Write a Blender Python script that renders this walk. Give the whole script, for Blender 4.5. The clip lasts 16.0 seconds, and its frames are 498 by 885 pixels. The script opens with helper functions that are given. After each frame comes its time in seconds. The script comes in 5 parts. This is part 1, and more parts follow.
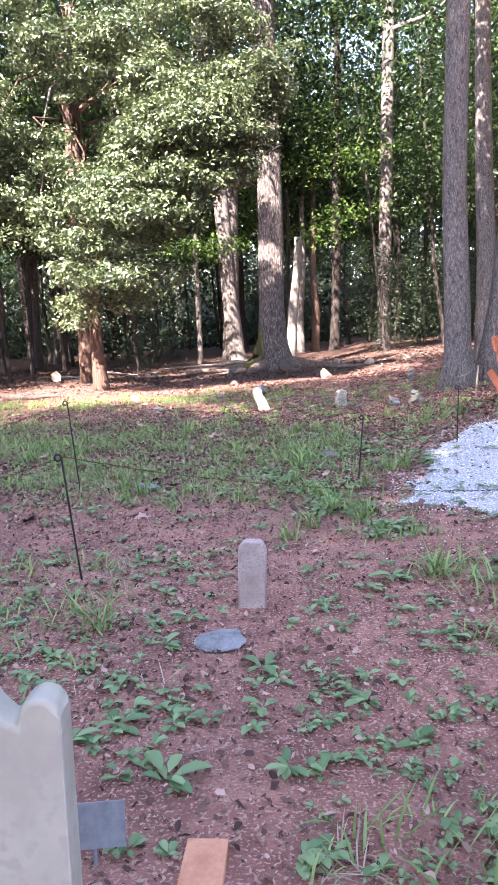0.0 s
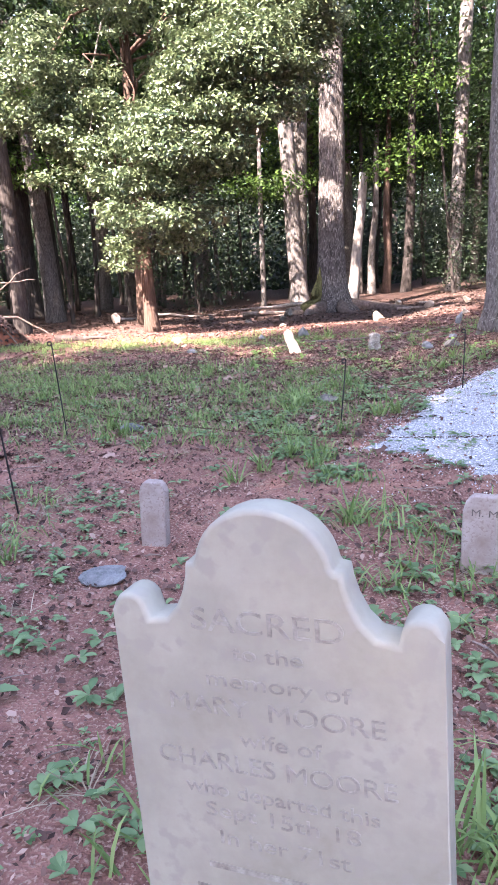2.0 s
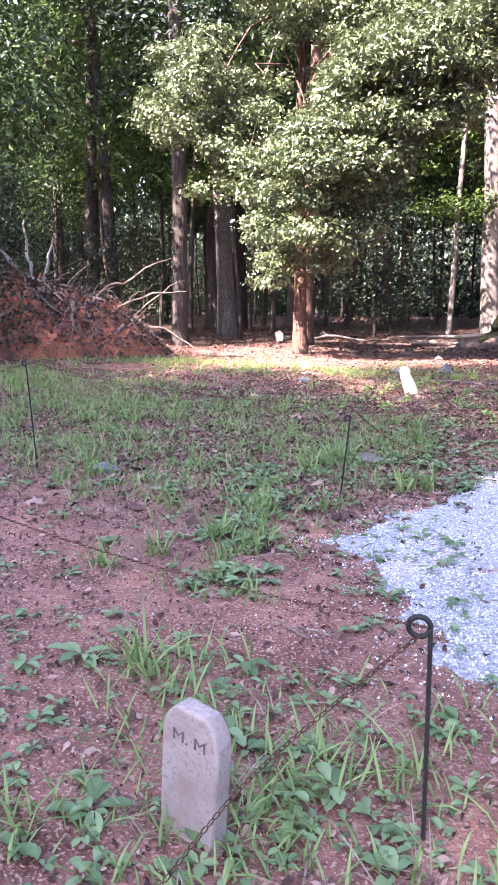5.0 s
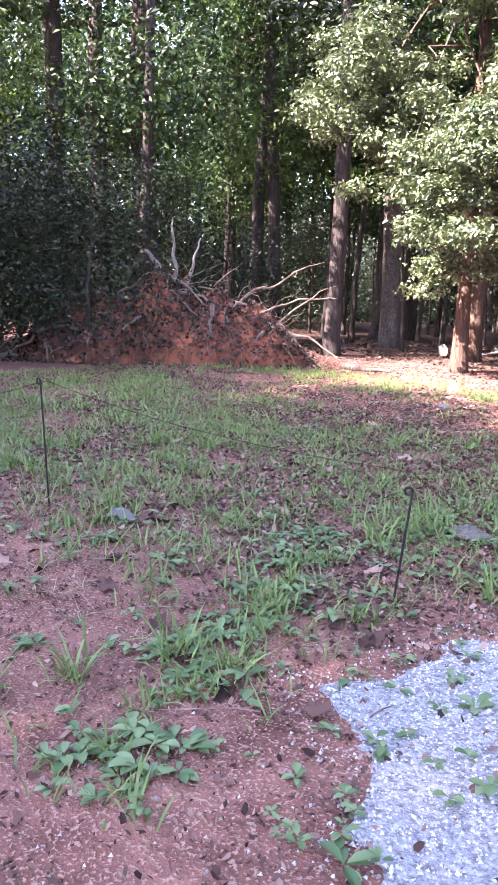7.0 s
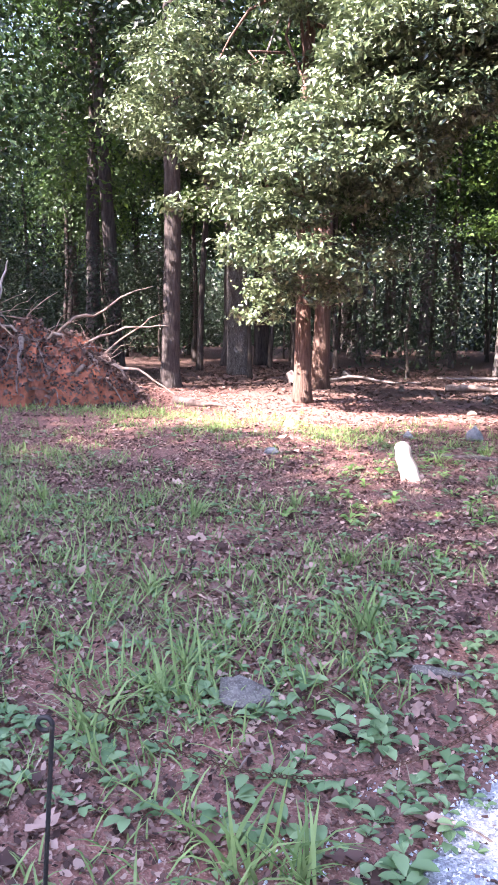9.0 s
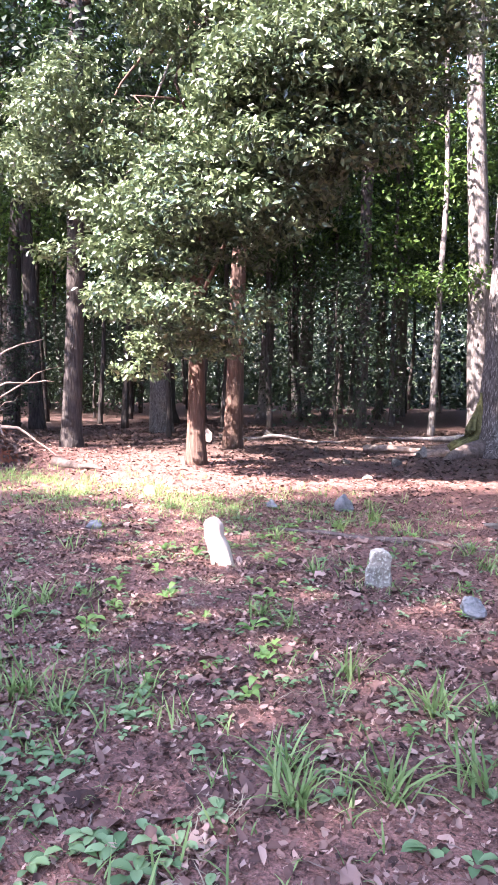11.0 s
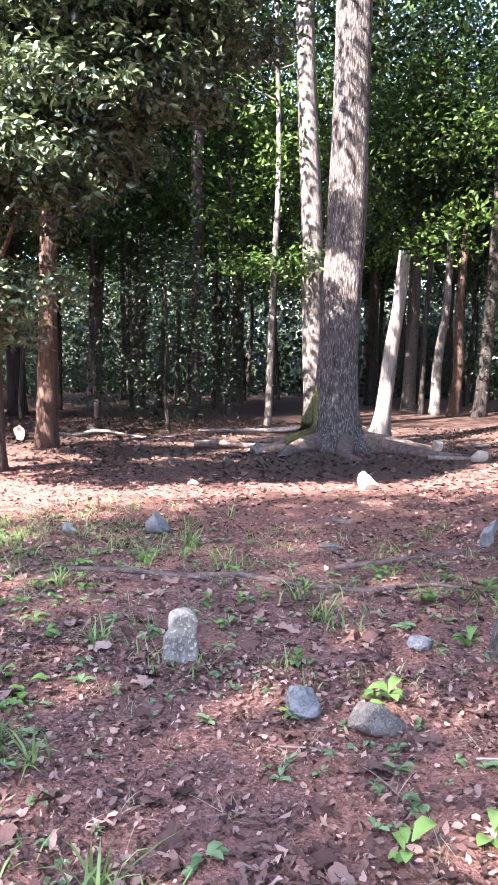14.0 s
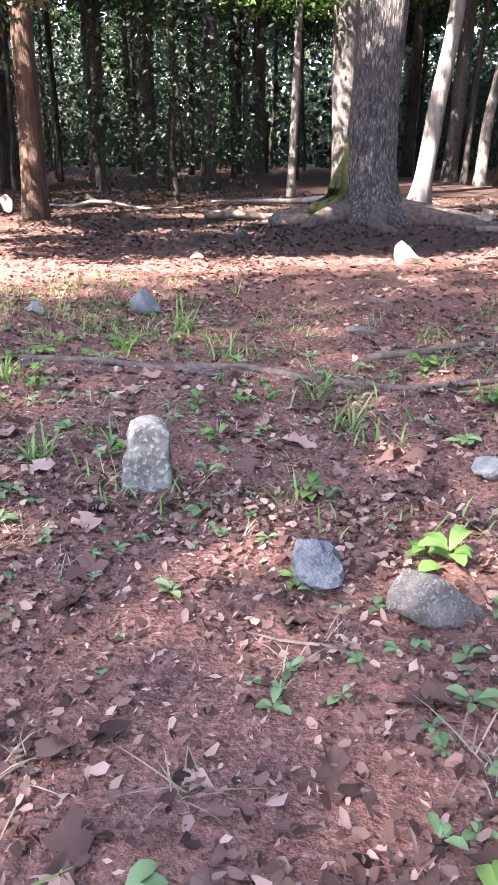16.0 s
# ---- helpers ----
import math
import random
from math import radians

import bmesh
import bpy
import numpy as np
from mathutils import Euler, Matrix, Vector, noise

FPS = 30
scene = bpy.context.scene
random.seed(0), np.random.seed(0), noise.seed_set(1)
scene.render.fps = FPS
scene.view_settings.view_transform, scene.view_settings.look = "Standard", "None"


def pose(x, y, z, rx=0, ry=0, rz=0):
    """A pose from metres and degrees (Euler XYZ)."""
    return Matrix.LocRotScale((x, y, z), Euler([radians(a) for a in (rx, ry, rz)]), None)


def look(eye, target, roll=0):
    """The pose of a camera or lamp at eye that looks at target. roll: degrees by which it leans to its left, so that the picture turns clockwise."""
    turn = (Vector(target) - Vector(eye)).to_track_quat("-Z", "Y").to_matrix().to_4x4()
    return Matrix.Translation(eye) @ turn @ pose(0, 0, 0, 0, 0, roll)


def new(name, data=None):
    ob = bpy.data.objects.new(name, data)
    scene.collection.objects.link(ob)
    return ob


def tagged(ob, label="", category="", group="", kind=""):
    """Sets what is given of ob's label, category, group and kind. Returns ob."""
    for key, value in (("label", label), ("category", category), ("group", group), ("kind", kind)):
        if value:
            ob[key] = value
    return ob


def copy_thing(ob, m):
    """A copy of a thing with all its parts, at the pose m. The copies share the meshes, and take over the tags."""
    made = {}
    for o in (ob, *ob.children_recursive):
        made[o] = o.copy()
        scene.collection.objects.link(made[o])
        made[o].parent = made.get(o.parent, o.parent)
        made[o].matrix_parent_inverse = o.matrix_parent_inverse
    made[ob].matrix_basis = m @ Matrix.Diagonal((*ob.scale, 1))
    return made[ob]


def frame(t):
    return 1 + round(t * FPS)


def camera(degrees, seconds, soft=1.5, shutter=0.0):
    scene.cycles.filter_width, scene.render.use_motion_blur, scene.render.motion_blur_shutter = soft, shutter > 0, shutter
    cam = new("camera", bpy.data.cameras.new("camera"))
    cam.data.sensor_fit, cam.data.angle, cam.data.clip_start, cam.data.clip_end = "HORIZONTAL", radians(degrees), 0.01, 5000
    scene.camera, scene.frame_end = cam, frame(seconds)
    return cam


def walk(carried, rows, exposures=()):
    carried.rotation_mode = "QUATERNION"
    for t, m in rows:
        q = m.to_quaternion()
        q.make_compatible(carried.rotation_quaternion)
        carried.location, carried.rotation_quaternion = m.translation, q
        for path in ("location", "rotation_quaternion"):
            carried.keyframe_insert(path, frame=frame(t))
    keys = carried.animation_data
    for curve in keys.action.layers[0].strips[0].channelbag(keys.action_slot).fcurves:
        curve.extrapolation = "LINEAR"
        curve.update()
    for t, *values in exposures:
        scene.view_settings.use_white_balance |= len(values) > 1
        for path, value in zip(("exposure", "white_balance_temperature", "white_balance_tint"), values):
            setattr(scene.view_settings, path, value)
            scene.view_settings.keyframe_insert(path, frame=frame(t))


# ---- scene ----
cam = camera(37.4, 16.0, soft=0.7)
PATH = [
    (0, (0.575, 0.029, 1.471), (0.407, 1.997, 1.156), -3.0),
    (0.5, (0.854, 0.041, 1.448), (0.724, 2.01, 1.12), -2.9),
    (1, (1.021, 0.099, 1.437), (0.919, 2.062, 1.069), -2.9),
    (1.5, (1.208, 0.129, 1.421), (0.98, 2.076, 1.025), -2.9),
    (2, (1.525, 0.147, 1.419), (1.125, 2.053, 0.965), -3.2),
    (2.5, (1.786, 0.325, 1.415), (1.272, 2.202, 0.956), -4.1),
    (3, (2.048, 0.675, 1.418), (1.479, 2.538, 0.968), -3.7),
    (3.2, (2.152, 0.788, 1.418), (1.484, 2.619, 0.972), -3.2),
    (5.3, (2.906, 2.224, 1.42), (1.89, 3.904, 1.042), 0.6),
    (5.5, (2.925, 2.362, 1.416), (1.828, 3.991, 1.038), 0.8),
    (6, (2.867, 2.833, 1.459), (1.641, 4.365, 1.072), 2.0),
    (6.5, (2.866, 3.291, 1.462), (1.629, 4.814, 1.075), 1.9),
    (7, (2.8, 3.707, 1.482), (1.475, 5.154, 1.092), 2.0),
    (7.5, (2.559, 4.178, 1.514), (1.264, 5.654, 1.132), 1.6),
    (8, (2.465, 4.65, 1.52), (1.313, 6.244, 1.157), 2.3),
    (8.5, (2.41, 5.12, 1.551), (1.281, 6.735, 1.208), 2.5),
    (9, (2.373, 5.635, 1.567), (1.303, 7.295, 1.247), 0.7),
    (9.5, (2.493, 6.213, 1.619), (1.564, 7.958, 1.319), 0.1),
    (9.7, (2.593, 6.404, 1.638), (1.676, 8.158, 1.351), 0.3),
    (11.8, (3.373, 7.853, 1.553), (2.28, 9.522, 1.419), 1.2),
    (12, (3.38, 7.883, 1.563), (2.295, 9.557, 1.427), 1.1),
    (12.5, (3.225, 8.017, 1.592), (2.335, 9.801, 1.426), 0.0),
    (13, (3.139, 8.064, 1.583), (2.434, 9.926, 1.392), 0.5),
    (13.5, (3.121, 8.069, 1.582), (2.478, 9.954, 1.403), 0.7),
    (14, (2.847, 9.121, 1.677), (2.188, 10.999, 1.475), 0.8),
    (14.5, (2.661, 10.021, 1.448), (1.985, 11.897, 1.28), 0.7),
    (15, (2.619, 10.174, 1.403), (1.973, 12.053, 1.176), 0.8),
    (15.5, (2.546, 10.395, 1.351), (1.914, 12.211, 0.802), 0.7),
    (16, (2.505, 10.463, 1.31), (1.839, 12.19, 0.554), 0.4),
]
walk(cam, [(t, look(eye, target, roll)) for t, eye, target, roll in PATH], [(0, 3.6, 7000, 25), (3, 3.6, 7000, 25), (5.5, 3.78, 7000, 33), (9.5, 3.76, 6550, 29), (12, 3.7, 6450, 26), (14.5, 3.64, 6550, 20), (16, 3.64, 6750, 19)])

# ---- world, sun ----
SUN_AZ, SUN_EL = radians(206), radians(46)   # where the sun stands, clockwise from +y
world = bpy.data.worlds.new("sky")
scene.world = world
world.use_nodes = True
wn = world.node_tree
sky = wn.nodes.new("ShaderNodeTexSky")
sky.sky_type, sky.sun_disc = "NISHITA", False
sky.sun_elevation, sky.sun_rotation = SUN_EL, SUN_AZ
wn.links.new(sky.outputs[0], wn.nodes["Background"].inputs[0])
wn.nodes["Background"].inputs[1].default_value = 0.15
sun = new("sun", bpy.data.lights.new("sun", "SUN"))
sun.data.energy, sun.data.angle, sun.data.color = 4.0, radians(0.53), (1.0, 0.95, 0.86)
SUN_TO = Vector((math.sin(SUN_AZ) * math.cos(SUN_EL), math.cos(SUN_AZ) * math.cos(SUN_EL), math.sin(SUN_EL)))
sun.matrix_world = look(SUN_TO * 60, (0, 0, 0))

# ---- materials ----
def mat(name, c1, c2, scale=8.0, rough=0.9, bump=0.3, detail=6.0, c3=None, fine=60.0, spec=0.3, metal=0.0, stretch=None, rand=0.0, bumpdist=0.02):
    """Two-scale noise colours c1-c2 (and speckles of c3), with a bump of both."""
    m = bpy.data.materials.new(name)
    m.use_nodes = True
    nt = m.node_tree
    N, L = nt.nodes, nt.links
    b = N["Principled BSDF"]
    tc = N.new("ShaderNodeTexCoord")
    src = tc.outputs["Object"]
    if stretch:
        mp = N.new("ShaderNodeMapping")
        mp.inputs["Scale"].default_value = stretch
        L.new(src, mp.inputs[0])
        src = mp.outputs[0]
    n1 = N.new("ShaderNodeTexNoise")
    n1.inputs["Scale"].default_value, n1.inputs["Detail"].default_value, n1.inputs["Roughness"].default_value = scale, detail, 0.65
    L.new(src, n1.inputs["Vector"])
    n2 = N.new("ShaderNodeTexNoise")
    n2.inputs["Scale"].default_value, n2.inputs["Detail"].default_value = fine, 3.0
    L.new(src, n2.inputs["Vector"])
    r = N.new("ShaderNodeValToRGB")
    r.color_ramp.elements[0].position, r.color_ramp.elements[1].position = 0.34, 0.66
    r.color_ramp.elements[0].color, r.color_ramp.elements[1].color = (*c1, 1), (*c2, 1)
    L.new(n1.outputs[0], r.inputs[0])
    col = r.outputs[0]
    if c3:
        mx = N.new("ShaderNodeMix")
        mx.data_type = "RGBA"
        r2 = N.new("ShaderNodeValToRGB")
        r2.color_ramp.elements[0].position, r2.color_ramp.elements[1].position = 0.54, 0.63
        L.new(n2.outputs[0], r2.inputs[0])
        L.new(r2.outputs[0], mx.inputs[0])
        L.new(col, mx.inputs[6])
        mx.inputs[7].default_value = (*c3, 1)
        col = mx.outputs[2]
    if rand:
        oi = N.new("ShaderNodeNewGeometry")
        hs = N.new("ShaderNodeHueSaturation")
        mr = N.new("ShaderNodeMapRange")
        mr.inputs["To Min"].default_value, mr.inputs["To Max"].default_value = 1 - rand, 1 + rand
        L.new(oi.outputs["Random Per Island"], mr.inputs[0])
        L.new(mr.outputs[0], hs.inputs["Value"])
        L.new(col, hs.inputs["Color"])
        col = hs.outputs[0]
    L.new(col, b.inputs["Base Color"])
    b.inputs["Roughness"].default_value, b.inputs["Specular IOR Level"].default_value, b.inputs["Metallic"].default_value = rough, spec, metal
    ad = N.new("ShaderNodeMath")
    ad.operation = "ADD"
    L.new(n1.outputs[0], ad.inputs[0])
    sc = N.new("ShaderNodeMath")
    sc.operation = "MULTIPLY"
    sc.inputs[1].default_value = 0.35
    L.new(n2.outputs[0], sc.inputs[0])
    L.new(sc.outputs[0], ad.inputs[1])
    bp = N.new("ShaderNodeBump")
    bp.inputs["Strength"].default_value, bp.inputs["Distance"].default_value = bump, bumpdist
    L.new(ad.outputs[0], bp.inputs["Height"])
    L.new(bp.outputs[0], b.inputs["Normal"])
    return m


def leaf_mat(name, dark, light, rough=0.5, trans=0.35, spec=0.4, mid=None):
    """Leaves: a colour for each leaf between dark and light, a little light let through."""
    m = bpy.data.materials.new(name)
    m.use_nodes = True
    N, L = m.node_tree.nodes, m.node_tree.links
    b = N["Principled BSDF"]
    g = N.new("ShaderNodeNewGeometry")
    r = N.new("ShaderNodeValToRGB")
    r.color_ramp.elements[0].color, r.color_ramp.elements[1].color = (*dark, 1), (*light, 1)
    if mid:
        e = r.color_ramp.elements.new(0.62)
        e.color = (*mid, 1)
    L.new(g.outputs["Random Per Island"], r.inputs[0])
    L.new(r.outputs[0], b.inputs["Base Color"])
    b.inputs["Roughness"].default_value, b.inputs["Specular IOR Level"].default_value = rough, spec
    t = N.new("ShaderNodeBsdfTranslucent")
    L.new(r.outputs[0], t.inputs[0])
    mx = N.new("ShaderNodeMixShader")
    mx.inputs[0].default_value = trans
    L.new(b.outputs[0], mx.inputs[1])
    L.new(t.outputs[0], mx.inputs[2])
    L.new(mx.outputs[0], N["Material Output"].inputs[0])
    return m


def ground_mat():
    """Red clay with litter; greener where grass grows, brown plus painted shade under trees."""
    m = mat("soil", (0.125, 0.05, 0.04), (0.34, 0.16, 0.125), scale=2.6, detail=12.0, rough=0.95, bump=1.0, c3=(0.42, 0.26, 0.21), fine=75.0, bumpdist=0.045)
    N, L = m.node_tree.nodes, m.node_tree.links
    b = N["Principled BSDF"]
    old = b.inputs["Base Color"].links[0].from_socket
    tc = N.new("ShaderNodeTexCoord")
    sep = N.new("ShaderNodeSeparateXYZ")
    L.new(tc.outputs["Object"], sep.inputs[0])
    big = N.new("ShaderNodeTexNoise")
    big.inputs["Scale"].default_value, big.inputs["Detail"].default_value = 0.55, 5.0
    L.new(tc.outputs["Object"], big.inputs["Vector"])
    ch = N.new("ShaderNodeTexNoise")
    ch.inputs["Scale"].default_value, ch.inputs["Detail"].default_value, ch.inputs["Roughness"].default_value = 42.0, 8.0, 0.8
    L.new(tc.outputs["Object"], ch.inputs["Vector"])
    lr = N.new("ShaderNodeValToRGB")
    e = lr.color_ramp.elements
    e[0].position, e[1].position = 0.38, 0.64
    e[0].color, e[1].color = (0.060, 0.028, 0.025, 1), (0.29, 0.15, 0.125, 1)
    L.new(ch.outputs[0], lr.inputs[0])
    # litter share grows into the wood
    yy = N.new("ShaderNodeMapRange")
    yy.inputs[1].default_value, yy.inputs[2].default_value = 5.0, 14.0
    yy.inputs[3].default_value, yy.inputs[4].default_value = 0.0, 0.55
    L.new(sep.outputs[1], yy.inputs[0])
    sm = N.new("ShaderNodeMath")
    L.new(yy.outputs[0], sm.inputs[0])
    L.new(big.outputs[0], sm.inputs[1])
    rr = N.new("ShaderNodeMapRange")
    rr.inputs[1].default_value, rr.inputs[2].default_value = 0.45, 0.85
    L.new(sm.outputs[0], rr.inputs[0])
    mx = N.new("ShaderNodeMix")
    mx.data_type = "RGBA"
    L.new(rr.outputs[0], mx.inputs[0])
    L.new(old, mx.inputs[6])
    L.new(lr.outputs[0], mx.inputs[7])
    # shade of the wood floor, painted as darker soil from y 19 on
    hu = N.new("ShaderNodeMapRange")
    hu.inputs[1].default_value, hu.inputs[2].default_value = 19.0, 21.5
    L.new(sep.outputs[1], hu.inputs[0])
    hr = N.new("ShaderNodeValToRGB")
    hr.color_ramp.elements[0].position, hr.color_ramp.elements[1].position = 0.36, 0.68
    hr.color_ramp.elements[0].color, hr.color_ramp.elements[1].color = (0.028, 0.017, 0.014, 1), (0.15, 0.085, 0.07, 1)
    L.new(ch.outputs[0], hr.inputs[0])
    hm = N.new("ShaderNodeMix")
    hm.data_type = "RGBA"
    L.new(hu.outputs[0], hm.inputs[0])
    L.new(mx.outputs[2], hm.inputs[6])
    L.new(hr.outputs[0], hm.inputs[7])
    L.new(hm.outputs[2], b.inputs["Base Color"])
    return m


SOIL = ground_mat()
CLAY = mat("red_clay", (0.075, 0.042, 0.034), (0.42, 0.14, 0.078), scale=1.6, bump=1.0, c3=(0.10, 0.065, 0.055), fine=11, bumpdist=0.08)
STONE_PALE = mat("marble", (0.285, 0.268, 0.218), (0.395, 0.375, 0.315), scale=4, rough=0.75, bump=0.12, c3=(0.33, 0.31, 0.265), fine=25, bumpdist=0.01)
STONE_GREY = mat("footstone", (0.25, 0.19, 0.17), (0.38, 0.325, 0.31), scale=9, rough=0.9, bump=0.5, c3=(0.27, 0.21, 0.185), fine=70, bumpdist=0.01)
STONE_WHITE = mat("fieldstone_white", (0.41, 0.33, 0.26), (0.56, 0.475, 0.39), scale=6, rough=0.9, bump=0.6, fine=40)
STONE_BLUE = mat("fieldstone_grey", (0.11, 0.115, 0.125), (0.25, 0.255, 0.265), scale=14, rough=0.9, bump=1.0, c3=(0.19, 0.195, 0.20), fine=110)
STONE_BROWN = mat("fieldstone_brown", (0.075, 0.066, 0.06), (0.18, 0.16, 0.145), scale=14, rough=0.9, bump=1.0, c3=(0.21, 0.195, 0.175), fine=110)
LICHEN = mat("lichen_stone", (0.13, 0.115, 0.10), (0.34, 0.32, 0.285), scale=12, rough=0.95, bump=0.9, c3=(0.44, 0.43, 0.38), fine=50)
LETTER_DARK = mat("weathered_letter", (0.07, 0.06, 0.055), (0.17, 0.14, 0.13), scale=40, rough=0.95)
LETTER = mat("carved_letter", (0.21, 0.195, 0.17), (0.40, 0.38, 0.34), scale=30, rough=0.9)
GRAVEL = mat("gravel_bed", (0.13, 0.132, 0.145), (0.42, 0.43, 0.465), scale=38, rough=0.9, bump=1.0, c3=(0.46, 0.47, 0.5), fine=60, rand=0.0)
PEBBLE = mat("gravel_stone", (0.36, 0.37, 0.40), (0.62, 0.63, 0.66), scale=20, rough=0.85, bump=0.2, rand=0.5)
IRON = mat("black_iron", (0.012, 0.012, 0.014), (0.03, 0.026, 0.024), scale=40, rough=0.6, bump=0.3, spec=0.4)
RUST = mat("rusty_iron", (0.04, 0.022, 0.016), (0.12, 0.055, 0.035), scale=60, rough=0.9, bump=0.5)
STEEL = mat("weathered_steel", (0.20, 0.21, 0.23), (0.30, 0.31, 0.33), scale=20, rough=0.55, bump=0.1, metal=0.3)
WOOD = mat("stained_wood", (0.20, 0.055, 0.028), (0.38, 0.13, 0.07), scale=5, rough=0.65, bump=0.35, stretch=(1, 14, 14), fine=40, bumpdist=0.006)
BARK = mat("bark_grey", (0.055, 0.046, 0.042), (0.165, 0.145, 0.135), scale=9, rough=0.95, bump=1.0, stretch=(2.4, 2.4, 0.9), c3=(0.20, 0.185, 0.175), fine=22, bumpdist=0.05)
BARK_BROWN = mat("bark_furrowed", (0.05, 0.042, 0.041), (0.18, 0.158, 0.152), scale=7, rough=0.95, bump=1.0, stretch=(2.6, 2.6, 0.6), c3=(0.28, 0.25, 0.24), fine=14, bumpdist=0.08)
ROOT = mat("root_wood", (0.07, 0.05, 0.044), (0.17, 0.13, 0.115), scale=12, rough=0.95, bump=0.6)
BARK_PALE = mat("bark_pale", (0.10, 0.087, 0.083), (0.225, 0.2, 0.192), scale=7, rough=0.95, bump=0.6, stretch=(2, 2, 0.5), c3=(0.10, 0.085, 0.075), fine=12, bumpdist=0.02)
BARK_RED = mat("bark_cedar", (0.065, 0.040, 0.032), (0.16, 0.10, 0.078), scale=8, rough=0.95, bump=0.9, stretch=(3, 3, 0.3), fine=16, bumpdist=0.03)
BARK_DARK = mat("bark_dark", (0.028, 0.023, 0.022), (0.085, 0.07, 0.065), scale=9, rough=0.95, bump=0.9, stretch=(2.2, 2.2, 0.35), fine=16, bumpdist=0.04)
DEADWOOD = mat("dead_wood", (0.15, 0.128, 0.12), (0.33, 0.295, 0.275), scale=8, rough=0.9, bump=0.5, stretch=(3, 3, 0.4), fine=20, bumpdist=0.01)
TWIG = mat("twig", (0.12, 0.085, 0.07), (0.30, 0.23, 0.20), scale=10, rough=0.9, bump=0.4)
MOSS = mat("moss", (0.07, 0.065, 0.03), (0.16, 0.15, 0.06), scale=14, rough=1.0, bump=0.9, fine=90)
BRICK = mat("fired_clay", (0.36, 0.15, 0.09), (0.52, 0.26, 0.16), scale=12, rough=0.9, bump=0.5, fine=80)
LEAF_HOLLY = leaf_mat("holly_leaf", (0.016, 0.036, 0.016), (0.175, 0.225, 0.11), rough=0.32, trans=0.15, spec=0.7)
LEAF_WOOD = leaf_mat("tree_leaf", (0.008, 0.024, 0.009), (0.062, 0.118, 0.034), rough=0.5, trans=0.3)
LEAF_YELLOW = leaf_mat("maple_leaf", (0.035, 0.085, 0.016), (0.115, 0.20, 0.042), rough=0.5, trans=0.4)
# the shade inside the wood is put into this near-black leaf colour
LEAF_SHADED = leaf_mat("shaded_leaf", (0.004, 0.012, 0.005), (0.026, 0.05, 0.02), rough=0.5, trans=0.2)
GRASS = leaf_mat("grass_blade", (0.11, 0.19, 0.055), (0.27, 0.37, 0.14), rough=0.55, trans=0.35)
WEED = leaf_mat("weed_leaf", (0.075, 0.15, 0.06), (0.21, 0.31, 0.15), rough=0.5, trans=0.25)
LITTER = leaf_mat("dry_leaf", (0.035, 0.019, 0.017), (0.44, 0.30, 0.25), rough=0.8, trans=0.1, spec=0.2, mid=(0.17, 0.095, 0.08))
# also laid past y 19.6, where its dark tone stands for shade
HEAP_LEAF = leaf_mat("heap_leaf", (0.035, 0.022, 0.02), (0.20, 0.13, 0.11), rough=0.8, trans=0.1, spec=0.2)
STRAW = leaf_mat("dry_grass", (0.20, 0.15, 0.105), (0.40, 0.33, 0.25), rough=0.8, trans=0.1, spec=0.2)

# ---- building helpers ----
rng = np.random.default_rng(7)


def smooth01(v):
    v = min(1.0, max(0.0, v))
    return v * v * (3 - 2 * v)


def height(x, y):
    """The ground: level, rising gently to the bench side, with small humps."""
    z = 0.24 * smooth01((x - 1.2) / 2.8) * smooth01((y - 2.0) / 4.0)
    z += 0.035 * noise.noise((x * 0.45, y * 0.45, 3.1)) + 0.012 * noise.noise((x * 2.1, y * 2.1, 7.7))
    return z


def mesh_ob(name, verts, faces, material, parent=None, smooth=False):
    me = bpy.data.meshes.new(name)
    me.from_pydata([tuple(v) for v in verts], [], faces)
    if material:
        me.materials.append(material)
    if smooth:
        me.polygons.foreach_set("use_smooth", [True] * len(me.polygons))
    me.update()
    ob = new(name, me)
    if parent:
        ob.parent = parent
    return ob


def part(name, bm, material, parent, label=""):
    me = bpy.data.meshes.new(name)
    bm.to_mesh(me)
    bm.free()
    me.materials.append(material)
    ob = new(name, me)
    ob.parent = parent
    if label:
        ob["label"] = label
    return ob


def empty(name, m, label, category, group=""):
    ob = new(name)
    ob.matrix_world = m
    return tagged(ob, label, category, group)


def tube(points, radii, sides=8, wobble=0.0, seed=0, cap=True):
    """Verts and faces of a tapering tube through points; wobble: uneven radius."""
    pts = [Vector(p) for p in points]
    verts, faces = [], []
    up = Vector((0.13, 0.21, 0.97))
    for i, p in enumerate(pts):
        d = (pts[min(i + 1, len(pts) - 1)] - pts[max(i - 1, 0)]).normalized()
        a = d.cross(up if abs(d.dot(up)) < 0.95 else Vector((1, 0, 0))).normalized()
        b = d.cross(a)
        for k in range(sides):
            th = 2 * math.pi * k / sides
            r = radii[i]
            if wobble:
                r *= 1 + wobble * noise.noise((math.cos(th) * 1.3 + seed, math.sin(th) * 1.3, i * 0.35 + seed * 1.7))
            verts.append(p + (a * math.cos(th) + b * math.sin(th)) * r)
    for i in range(len(pts) - 1):
        for k in range(sides):
            k2 = (k + 1) % sides
            faces.append((i * sides + k, i * sides + k2, (i + 1) * sides + k2, (i + 1) * sides + k))
    if cap:
        faces.append(tuple(range(sides))[::-1])
        faces.append(tuple((len(pts) - 1) * sides + k for k in range(sides)))
    return verts, faces


